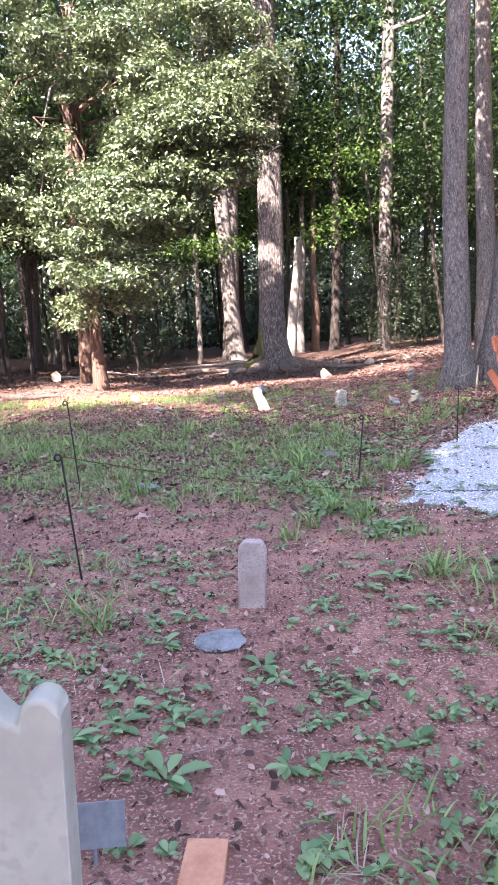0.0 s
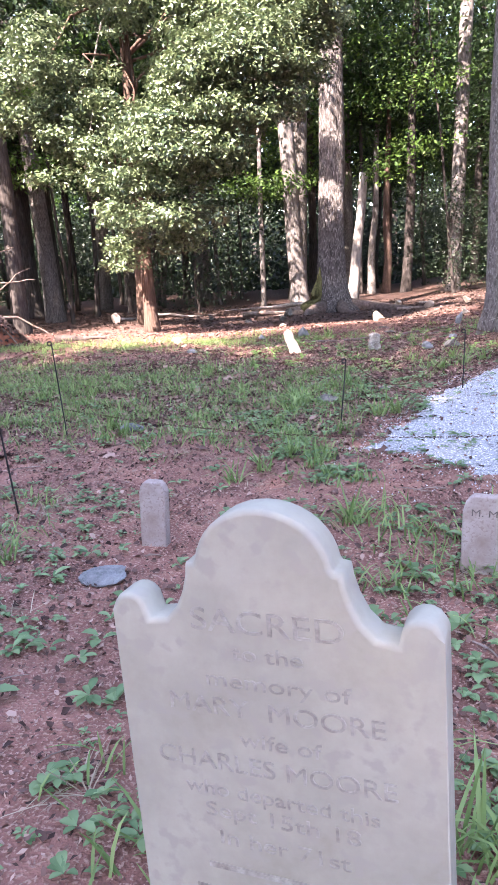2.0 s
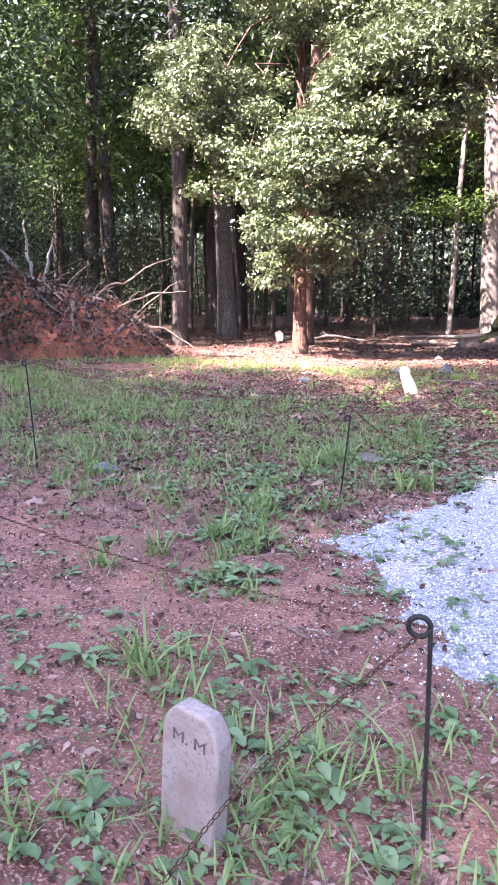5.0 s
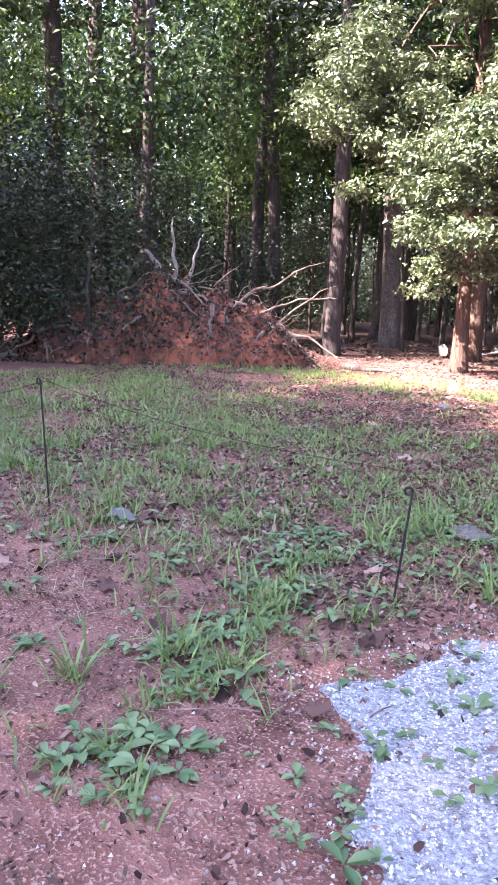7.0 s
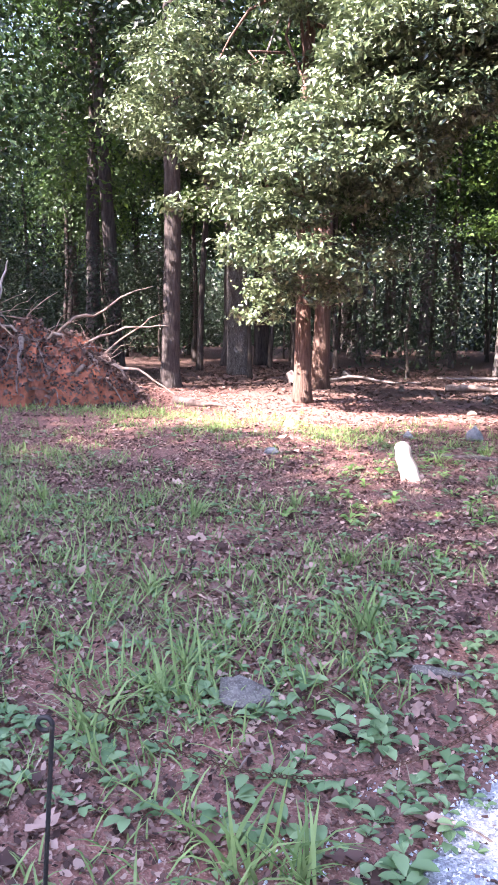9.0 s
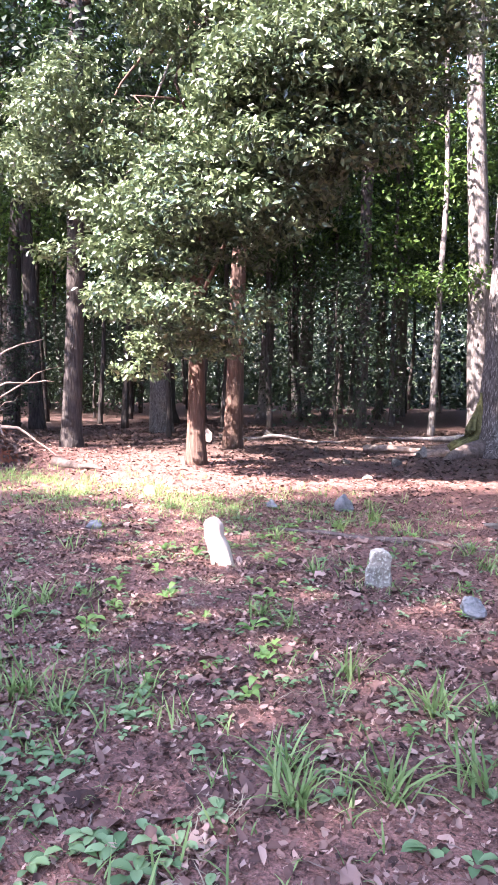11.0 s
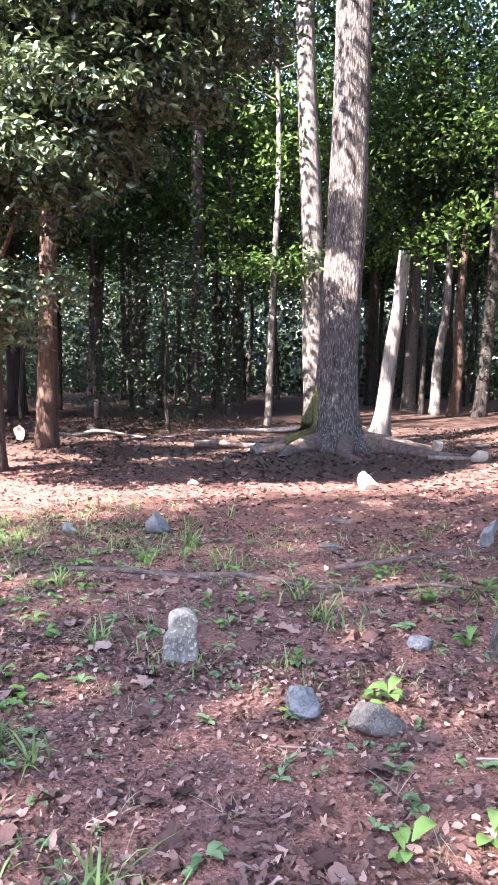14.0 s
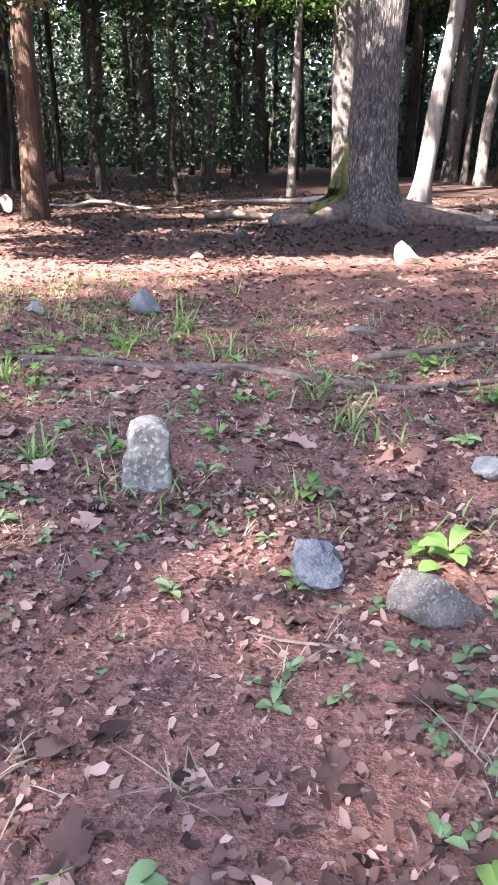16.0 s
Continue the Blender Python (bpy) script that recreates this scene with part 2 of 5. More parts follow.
def join(chunks):
    verts, faces = [], []
    for v, f in chunks:
        o = len(verts)
        verts += list(v)
        faces += [tuple(i + o for i in q) for q in f]
    return verts, faces


def leaf_cloud(name, centres, normals, sizes, material, parent=None, width=0.5, fold=0.12, rolls=None):
    """Many leaves in one mesh: each a folded four-cornered blade round its centre."""
    n = len(centres)
    c = np.asarray(centres, float)
    nn = np.asarray(normals, float)
    nn /= np.linalg.norm(nn, axis=1, keepdims=True) + 1e-9
    a = rng.normal(size=(n, 3))
    a -= (a * nn).sum(1, keepdims=True) * nn
    a /= np.linalg.norm(a, axis=1, keepdims=True) + 1e-9
    b = np.cross(nn, a)
    s = np.asarray(sizes, float)[:, None]
    v = np.empty((n, 4, 3))
    v[:, 0] = c - a * s * 0.5
    v[:, 1] = c + b * s * width * 0.5 + nn * s * fold
    v[:, 2] = c + a * s * 0.5
    v[:, 3] = c - b * s * width * 0.5 + nn * s * fold
    me = bpy.data.meshes.new(name)
    me.vertices.add(n * 4)
    me.vertices.foreach_set("co", v.reshape(-1))
    me.loops.add(n * 6)
    idx = np.arange(n)[:, None] * 4 + np.array([[0, 1, 2, 0, 2, 3]])
    me.loops.foreach_set("vertex_index", idx.reshape(-1).astype(np.int32))
    me.polygons.add(n * 2)
    me.polygons.foreach_set("loop_start", (np.arange(n * 2) * 3).astype(np.int32))
    me.materials.append(material)
    me.update(calc_edges=True)
    ob = new(name, me)
    if parent:
        ob.parent = parent
    return ob


def ragged_leaves(name, centres, normals, sizes, material, outline=7, jitter=0.35, curl=0.25, width=0.62):
    """Fallen leaves in one mesh: each a fan with an uneven outline, curled at its rim."""
    n = len(centres)
    c = np.asarray(centres, float)
    nn = np.asarray(normals, float)
    nn /= np.linalg.norm(nn, axis=1, keepdims=True) + 1e-9
    a = rng.normal(size=(n, 3))
    a -= (a * nn).sum(1, keepdims=True) * nn
    a /= np.linalg.norm(a, axis=1, keepdims=True) + 1e-9
    b = np.cross(nn, a)
    s = np.asarray(sizes, float)[:, None] * 0.5
    v = np.empty((n, outline + 1, 3))
    v[:, 0] = c
    for k in range(outline):
        th = 2 * math.pi * k / outline + rng.normal(size=(n, 1)) * 0.16
        r = s * (1 - jitter * rng.random((n, 1)) * (1.0 if k % 2 else 0.35))
        v[:, k + 1] = c + a * np.cos(th) * r + b * np.sin(th) * r * width + nn * s * curl * (rng.random((n, 1)) * 1.6 - 0.35)
    me = bpy.data.meshes.new(name)
    me.vertices.add(n * (outline + 1))
    me.vertices.foreach_set("co", v.reshape(-1))
    tri = np.array([[q for k in range(outline) for q in (0, k + 1, (k + 1) % outline + 1)]])
    me.loops.add(n * outline * 3)
    me.loops.foreach_set("vertex_index", (np.arange(n)[:, None] * (outline + 1) + tri).reshape(-1).astype(np.int32))
    me.polygons.add(n * outline)
    me.polygons.foreach_set("loop_start", (np.arange(n * outline) * 3).astype(np.int32))
    me.materials.append(material)
    me.update(calc_edges=True)
    return new(name, me)


def lobes_leaves(lobes, clusters, per, spread, size, seed, flat=0.5, inner=0.55):
    """Leaf places in clusters on and within ellipsoid lobes (centre, radii, weight)."""
    g = np.random.default_rng(seed)
    w = np.array([l[2] for l in lobes], float)
    pick = g.choice(len(lobes), clusters, p=w / w.sum())
    cen = np.array([l[0] for l in lobes], float)[pick]
    rad = np.array([l[1] for l in lobes], float)[pick]
    d = g.normal(size=(clusters, 3))
    d /= np.linalg.norm(d, axis=1, keepdims=True)
    r = inner + (1.05 - inner) * g.random((clusters, 1)) ** 0.6
    cc = cen + d * rad * r
    off = g.normal(size=(clusters, per, 3)) * spread * np.array([1, 1, flat]) * (0.6 + 0.8 * g.random((clusters, 1, 1)))
    pos = (cc[:, None] + off).reshape(-1, 3)
    nrm = np.repeat(d, per, 0) * 0.5 + g.normal(size=(clusters * per, 3)) * 0.45 + np.array([0, 0, 0.55])
    sz = size * (0.6 + 0.7 * g.random(clusters * per))
    return pos, nrm, sz

# ---- ground ----
def axis(lo, hi, step, far):
    a = list(np.arange(lo, hi + step / 2, step))
    d, x = step, hi
    while x < far:
        d *= 1.22
        x += d
        a.append(x)
    d, x = step, lo
    while x > -far:
        d *= 1.22
        x -= d
        a.insert(0, x)
    return a


gx, gy = axis(-10, 6, 0.1, 400), axis(0, 21, 0.1, 400)
gverts = [(x, y, height(x, y)) for y in gy for x in gx]
W = len(gx)
gfaces = [(j * W + i, j * W + i + 1, (j + 1) * W + i + 1, (j + 1) * W + i) for j in range(len(gy) - 1) for i in range(W - 1)]
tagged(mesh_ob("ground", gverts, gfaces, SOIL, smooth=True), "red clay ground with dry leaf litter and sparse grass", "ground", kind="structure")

GRAVEL_EDGE = [(4.2, 2.75), (4.55, 2.4), (4.95, 2.1), (5.35, 1.78), (5.8, 1.42), (6.2, 1.44), (6.6, 1.52), (7.0, 1.62), (7.5, 1.68), (8.1, 1.9), (8.5, 2.15), (9.0, 2.5), (9.8, 3.3), (11.0, 3.9)]


def gravel_left(y):
    return float(np.interp(y, [p[0] for p in GRAVEL_EDGE], [p[1] for p in GRAVEL_EDGE]))


def in_gravel(x, y, pad=0.0):
    w = 0.2 * noise.noise((x * 1.6, y * 1.6, 2.0)) + 0.2 * noise.noise((x * 4, y * 4, 5.0))
    return 4.2 < y < 11.0 and gravel_left(y) + w + pad < x < 7.5


def gravel_depth(x, y):
    """Height of the gravel over the soil: it thins out and dips under the clay at its ragged edge."""
    w = 0.2 * noise.noise((x * 1.6, y * 1.6, 2.0)) + 0.2 * noise.noise((x * 4, y * 4, 5.0)) + 0.06 * noise.noise((x * 13, y * 13, 5.0))
    d = min(x - gravel_left(y) - w, 11.2 - y + w, y - 4.1 + w)
    return max(-0.02, min(0.008, d * 0.12)) + 0.003 * noise.noise((x * 15, y * 15, 8))


gv = [(1.0 + i * 0.05, 4.0 + j * 0.05, height(1.0 + i * 0.05, 4.0 + j * 0.05) + gravel_depth(1.0 + i * 0.05, 4.0 + j * 0.05)) for j in range(150) for i in range(130)]
gf = [(j * 130 + i, j * 130 + i + 1, j * 130 + i + 131, j * 130 + i + 130) for j in range(149) for i in range(129) if gv[j * 130 + i][0] > gravel_left(gv[j * 130 + i][1]) - 0.35]
tagged(mesh_ob("gravel_path", gv, gf, GRAVEL, smooth=True), "pale blue-grey crushed gravel path with ragged edges", "path", kind="structure")


# ---- trees ----
def trunk_points(base, top, bends, n=14, amp=0.12, seed=0):
    b, t = Vector(base), Vector(top)
    pts = []
    for i in range(n):
        u = i / (n - 1)
        p = b.lerp(t, u)
        p.x += amp * noise.noise((u * bends, seed, 0.3)) * min(1, u * 4)
        p.y += amp * noise.noise((u * bends, seed, 9.3)) * min(1, u * 4)
        pts.append(p)
    return pts


def trunk_mesh(name, base, top, r0, r1, bark, parent, flare=0.0, sides=14, amp=0.12, seed=0, bends=2.5, n=16):
    pts = trunk_points(base, top, bends, n, amp, seed)
    length = (Vector(top) - Vector(base)).length
    # more rings near the foot, where the roots spread
    foot = [pts[0].lerp(pts[1], u) for u in (0.0, 0.12, 0.28, 0.5, 0.75)]
    pts = foot + pts[1:]
    pts[0].z -= 0.15
    rad = []
    for p in pts:
        u = (p - Vector(base)).length / length
        h = max(0.0, p.z - base[2])
        rad.append((r0 + (r1 - r0) * u) * (1 + flare * math.exp(-h / (0.25 + 0.35 * flare))))
    v, f = tube(pts, rad, sides, 0.10, seed)
    if flare > 0.4:
        # buttress roots: lobes that run out at the foot
        out = []
        for q in v:
            h = max(0.0, q.z - base[2])
            k = math.exp(-h / 0.4)
            d = Vector((q.x - base[0], q.y - base[1], 0))
            a = math.atan2(d.y, d.x)
            out.append(q + d * (0.28 * k * (math.sin(a * 5 + seed) + 0.5 * math.sin(a * 3 + 1.3 * seed))))
        v = out
    return mesh_ob(name, v, f, bark, parent, smooth=True)


def limbs(parent, pts, count, length, r, bark, seed, lo=0.78, hi=1.0):
    """Limbs that leave the trunk between lo and hi of its height, in one mesh a limb."""
    g = random.Random(seed)
    for k in range(count):
        u = lo + (hi - lo) * (k + g.random()) / count
        i = min(len(pts) - 2, int(u * (len(pts) - 1)))
        p = Vector(pts[i])
        a = g.uniform(0, 6.28)
        d = Vector((math.cos(a), math.sin(a), g.uniform(0.15, 0.7)))
        L = length * g.uniform(0.6, 1.1)
        q = [p + d * L * s + Vector((0, 0, 0.15 * L * s * s)) + Vector((g.uniform(-1, 1), g.uniform(-1, 1), g.uniform(-1, 1))) * 0.06 * L * (s > 0) for s in (0, 0.25, 0.5, 0.75, 1)]
        v, f = tube(q, [r, r * 0.8, r * 0.6, r * 0.4, r * 0.12], 6)
        mesh_ob("limb", v, f, bark, parent, smooth=True)


def tree(name, base, top, r0, r1, bark, label, category="tree", flare=0.25, crown=None, leaf=None, seed=0, sides=14, amp=0.12, limb=0, limb_len=2.5, group=""):
    """A tree with an Empty at its foot; crown: lobes in the world, clusters, leaves a cluster, spread, leaf size."""
    bz = height(base[0], base[1])
    base = (base[0], base[1], bz)
    root = empty(name, Matrix.Translation(base), label, category, group)
    b0 = (0, 0, 0)
    t0 = (top[0] - base[0], top[1] - base[1], top[2] - bz)
    trunk_mesh("trunk", b0, t0, r0, r1, bark, root, flare, sides, amp, seed)
    if limb:
        limbs(root, trunk_points(b0, t0, 2.5, 14, amp, seed), limb, limb_len, r1 * 0.55, bark, seed)
    if crown:
        lobes, clusters, per, spread, size = crown
        lobes = [((c[0] - base[0], c[1] - base[1], c[2] - bz), r, w) for c, r, w in lobes]
        p, nr, s = lobes_leaves(lobes, clusters, per, spread, size, seed + 11)
        leaf_cloud("crown", p, nr, s, leaf, root)
    return root


# forest stock: four kinds that are planted again and again
def stock(label, h, r, lobes, clusters, per, spread, size, leaf, bark, seed, limb=6):
    return tree("forest_tree", (0, 0), (0.3, 0.2, h), r, r * 0.45, bark, label, "tree", 0.3, (lobes, clusters, per, spread, size), leaf, seed, 10, 0.25, limb, 2.6, "trees of the wood")


def tall_lobes(h, w):
    return [((0, 0, h * 0.78), (w, w, h * 0.24), 3), ((w * 0.6, 0.3, h * 0.55), (w * 0.7, w * 0.7, h * 0.13), 1), ((-w * 0.6, -0.4, h * 0.62), (w * 0.7, w * 0.7, h * 0.14), 1), ((0.2, w * 0.6, h * 0.48), (w * 0.6, w * 0.6, h * 0.1), 1)]


stocks = [
    stock("tall straight tree with a dark trunk and high green crown", 19, 0.22, tall_lobes(19, 3.2), 430, 16, 0.44, 0.23, LEAF_WOOD, BARK_DARK, 21),
    stock("tall tree with grey bark and a broad green crown", 21, 0.27, tall_lobes(21, 3.8), 480, 16, 0.48, 0.24, LEAF_WOOD, BARK, 22),
    stock("slender young tree with a thin trunk and light leaves", 13, 0.09, tall_lobes(13, 2.3), 290, 16, 0.38, 0.19, LEAF_WOOD, BARK_DARK, 23),
    stock("slender maple with bright yellow-green leaves", 11, 0.08, tall_lobes(11, 2.4), 200, 16, 0.34, 0.20, LEAF_YELLOW, BARK_DARK, 24),
]
sh = [((0, 0, 1.6), (1.7, 1.7, 1.4), 2), ((0.9, 0.4, 2.8), (1.2, 1.2, 1.0), 1), ((-0.8, -0.3, 3.4), (1.2, 1.2, 1.0), 1)]
bush = tree("understory_bush", (0, 0), (0.2, 0.1, 3.6), 0.05, 0.015, BARK_DARK, "understory bush under the trees, shade put into its dark green", "bush", 0.1, (sh, 260, 18, 0.36, 0.105), LEAF_SHADED, 31, 7, 0.2, 5, 1.2, "understory bushes")

g = random.Random(5)
KEEP = [(-0.4, 25.8), (-2.2, 31.3), (-0.1, 27), (3.3, 13.6), (3.9, 14), (5, 18.7), (4, 30.5), (-6, 31), (-3, 29.7), (-6.1, 22.0), (-9.0, 19.7), (-4.7, 18.6), (-13, 28.3)]
placed = []


def plant(src, n, bmin, bmax, rmin, rmax, gap, origin=(1.5, 5.0), scale=(0.85, 1.2)):
    tries, done = 0, 0
    while done < n and tries < 6000:
        tries += 1
        a = radians(g.uniform(bmin, bmax))
        r = math.sqrt(g.uniform(rmin ** 2, rmax ** 2))
        x, y = origin[0] + math.sin(a) * r, origin[1] + math.cos(a) * r
        if y < 21 and -9.5 < x < 6:
            continue
        if any((x - u) ** 2 + (y - w) ** 2 < gap * gap for u, w in placed) or any((x - u) ** 2 + (y - w) ** 2 < 2.2 for u, w in KEEP):
            continue
        # keep the open line to the great trees free
        if -3.2 < x - (1.3 - 0.07 * y) < 4.2 and y < 34:
            continue
        placed.append((x, y))
        s = g.uniform(*scale)
        src_ob = src[done % len(src)]
        m = Matrix.Translation((x, y, height(x, y))) @ pose(0, 0, 0, g.uniform(-2.5, 2.5), g.uniform(-2.5, 2.5), g.uniform(0, 360)) @ Matrix.Scale(s, 4)
        if src_ob in fresh:
            fresh.remove(src_ob)
            src_ob.matrix_world = m
        else:
            copy_thing(src_ob, m)
        done += 1


fresh = set(stocks + [bush])
plant(stocks, 58, -75, 34, 17, 44, 2.2)
plant(stocks, 34, -75, 34, 40, 66, 2.4)
plant(stocks[2:3], 46, -46, 14, 24, 47, 1.2)
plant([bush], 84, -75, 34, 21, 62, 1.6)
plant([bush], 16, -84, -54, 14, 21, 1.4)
plant(stocks[2:3], 5, -84, -62, 17, 21, 1.6)
plant(stocks[:2], 16, 40, 100, 9, 26, 4)       # beside and behind the bench
plant(stocks[:2], 10, -178, -140, 22, 40, 4)

# the far wood that closes the view
n = 110000
a = np.radians(rng.uniform(-180, 180, n))
r = rng.uniform(62, 82, n)
z = 24 * rng.random(n) ** 1.5
far = leaf_cloud("far_wood", np.stack([1.5 + np.sin(a) * r, 5 + np.cos(a) * r, z], 1), np.stack([-np.sin(a), -np.cos(a), 0.5 + 0 * a], 1) + rng.normal(size=(n, 3)) * 0.6, rng.uniform(0.6, 1.5, n), LEAF_SHADED, width=0.7)
tagged(far, "dense wood in the distance, its green darkened to stand for shade", "woods", kind="stuff")

n = 70000
a = np.radians(rng.uniform(-85, 45, n))
r = rng.uniform(48, 62, n)
thicket = leaf_cloud("far_thicket", np.stack([1.5 + np.sin(a) * r, 5 + np.cos(a) * r, 7 * rng.random(n) ** 1.4], 1), np.stack([-np.sin(a), -np.cos(a), 0.5 + 0 * a], 1) + rng.normal(size=(n, 3)) * 0.6, rng.uniform(0.18, 0.5, n), LEAF_SHADED, width=0.65)
tagged(thicket, "thicket deep inside the wood, green darkened to stand for shade", "thicket", kind="stuff")

# trees behind the walker, whose crowns shade the clearing
for k, (tx, ty) in enumerate([(-9, 0), (-3.5, 1), (2, 0), (7, 1), (-9, 7), (-3.2, 7.5), (1.4, 8.5), (7, 7.5), (-9.5, 10.2), (-4.6, 10.6), (2.5, 15.6), (6.9, 15.4), (-10.2, 14.4), (1.6, 3.4), (8.2, 19.6)]):
    h = 20 + (k % 3)
    cx, cy = tx + SUN_TO.x * h / SUN_TO.z, ty + SUN_TO.y * h / SUN_TO.z
    lob = [((cx, cy, h), (3.6, 3.4, 2.2), 3), ((cx + 1.6, cy - 1.2, h + 1.5), (2.2, 2.2, 1.6), 1), ((cx - 1.8, cy + 1.0, h - 1), (2.2, 2.2, 1.5), 1)]
    tree("shade_tree", (cx, cy), (cx + 0.3, cy + 0.2, h + 1), 0.32, 0.12, BARK, "tall tree with a broad crown shading the clearing", "tree", 0.3, (lob, 520, 16, 0.5, 0.31), LEAF_WOOD, 60 + k, 10, 0.2, 6, 3.0, "shade trees")


# ---- named trees of the wood's edge ----
BIG = tree("great_oak", (-0.55, 24.2), (-0.35, 24.6, 15.5), 0.41, 0.34, BARK_BROWN, "great old tree with flared roots and furrowed grey bark", "tree", 0.95,
           ([((-0.6, 25, 15), (5, 5, 3.5), 3), ((2.0, 25.5, 12), (2.5, 2.5, 1.6), 1)], 420, 16, 0.5, 0.24), LEAF_WOOD, 3, 40, 0.1, 6, 4)
v, f = join([tube([(-1.55 + 0.2 * k, 23.75 - 0.1 * k, 0.02), (-1.3 + 0.15 * k, 23.78 - 0.06 * k, 0.22), (-1.08 + 0.1 * k, 23.85, 0.55), (-0.98 + 0.05 * k, 23.9, 1.0 + 0.2 * k)], [0.16, 0.16, 0.10, 0.02], 10, 0.35, 3 + k) for k in range(3)])
ms = mesh_ob("moss", [(Vector(q) - Vector(BIG.location)) for q in v], f, MOSS, BIG, smooth=True)
ms["label"] = "yellow-green moss on the root"
for k, (a, L) in enumerate([(-0.25, 3.0), (0.4, 2.2), (-1.1, 1.7), (-2.0, 1.6), (2.6, 1.8), (-2.7, 1.4)]):
    q = [(math.cos(a + 0.12 * math.sin(s * 3 + k)) * (0.5 + s), math.sin(a + 0.12 * math.sin(s * 3 + k)) * (0.5 + s), 0.22 * (1 - s / L) ** 1.5 - 0.03) for s in np.linspace(0, L, 8)]
    v, f = tube(q, [0.22 * (1 - 0.85 * u) + 0.02 for u in np.linspace(0, 1, 8)], 8, 0.3, k)
    mesh_ob("root", v, f, ROOT, BIG, smooth=True)
tree("twin_oak", (-2.2, 29.2), (-3.1, 29.8, 15.5), 0.33, 0.22, BARK_PALE, "thick grey tree trunk behind the great old tree", "tree", 0.35, ([((-3.0, 30.0, 15.5), (4, 4, 3), 1)], 260, 16, 0.5, 0.24), LEAF_WOOD, 4, 18, 0.15, 5, 3)
SNAG = tree("dead_snag", (-0.1, 27.1), (0.44, 26.9, 4.45), 0.19, 0.14, DEADWOOD, "pale dead leaning trunk with a broken top", "dead tree", 0.5, seed=5, amp=0.05)
tree("slim_tree", (0.25, 37.5), (0.75, 38.6, 9), 0.2, 0.1, BARK_PALE, "slim pale crooked trunk in the wood", "tree", 0.2, ([((0.7, 38.5, 9.5), (2.4, 2.4, 2), 1)], 150, 14, 0.4, 0.22), LEAF_WOOD, 6, 10, 0.3)
tree("slim_tree", (0.95, 37.0), (1.25, 38.3, 9), 0.22, 0.1, BARK_RED, "slim brown trunk in the wood", "tree", 0.2, seed=7, amp=0.3, sides=10)
tree("straight_tree", (3.6, 30.0), (4.3, 31.2, 16), 0.26, 0.22, BARK_PALE, "straight pale sunlit trunk with a high crown", "tree", 0.3, ([((4.7, 33, 16), (3.6, 3.6, 3), 1)], 260, 16, 0.45, 0.23), LEAF_WOOD, 8, 14, 0.06, 5, 2.6)
# two low crown lobes, out of view, added to shade the wood floor
tree("leaning_oak", (3.2, 13.3), (3.5, 14.3, 12.5), 0.225, 0.17, BARK, "grey oak with lichen-flecked bark and flared foot", "tree", 0.5, ([((3.8, 15.2, 13), (3.6, 3.6, 2.0), 1), ((1.2, 13.2, 10.6), (2.4, 2.2, 1.0), 0.8), ((2.6, 14.6, 11.2), (2.0, 2.0, 1.0), 0.4)], 460, 16, 0.45, 0.23), LEAF_WOOD, 9, 24, 0.10, 6, 3)
tree("crooked_oak", (3.8, 13.75), (5.6, 15.4, 10.5), 0.19, 0.13, BARK, "crooked grey oak leaning beside its neighbour", "tree", 0.5, ([((6.0, 16.2, 11), (3.0, 3.0, 2), 1)], 190, 16, 0.45, 0.22), LEAF_WOOD, 10, 20, 0.45, 5, 2.5)
tree("back_oak", (4.9, 18.6), (5.3, 20.2, 13), 0.24, 0.16, BARK, "upright tree with mottled pale bark", "tree", 0.3, ([((5.3, 20, 13.5), (3.2, 3.2, 2.4), 1)], 220, 16, 0.45, 0.22), LEAF_WOOD, 12, 14, 0.15, 5, 2.6)
tree("dark_tree", (-6.8, 31.2), (-7.0, 32.0, 14), 0.20, 0.2, BARK_DARK, "dark straight trunk inside the wood", "tree", 0.3, ([((-6.1, 32, 14), (3.6, 3.6, 3), 1)], 220, 16, 0.45, 0.22), LEAF_WOOD, 13, 12, 0.1)
tree("thin_tree", (-3.7, 29.4), (-3.8, 30.2, 12), 0.11, 0.06, BARK_PALE, "thin pale trunk with a few maple twigs", "tree", 0.2, ([((-3.3, 29.2, 4.5), (1.8, 1.2, 0.35), 1), ((-3.8, 30.0, 9), (1.6, 1.6, 2), 1)], 130, 12, 0.3, 0.18), LEAF_YELLOW, 14, 10, 0.15, 7, 1.8)
# high front lobe, clear of its trunk, added to dapple the great oak
tree("straight_cedar", (-6.1, 22.0), (-6.3, 22.8, 10), 0.21, 0.13, BARK_RED, "straight brown trunk standing behind the holly", "tree", 0.35, ([((-3.0, 19.8, 13.5), (2.8, 2.2, 1.5), 1), ((-5.8, 23.0, 11.5), (2.2, 2.2, 1.5), 0.7)], 190, 15, 0.42, 0.22), LEAF_WOOD, 15, 14, 0.08, 5, 3.2)
# dark bark paints in the shade that this trunk stands in
tree("blue_grey_tree", (-9.0, 19.7), (-9.5, 20.5, 13), 0.22, 0.16, BARK_DARK, "straight blue-grey trunk beside the earth heap, shaded by dark bark colour", "tree", 0.35, ([((-9.4, 20.4, 13), (3.4, 3.4, 2.8), 1), ((-9.1, 19.9, 8), (2.2, 2.2, 1.2), 0.6)], 300, 16, 0.45, 0.2), LEAF_SHADED, 16, 16, 0.08, 6, 2.6)
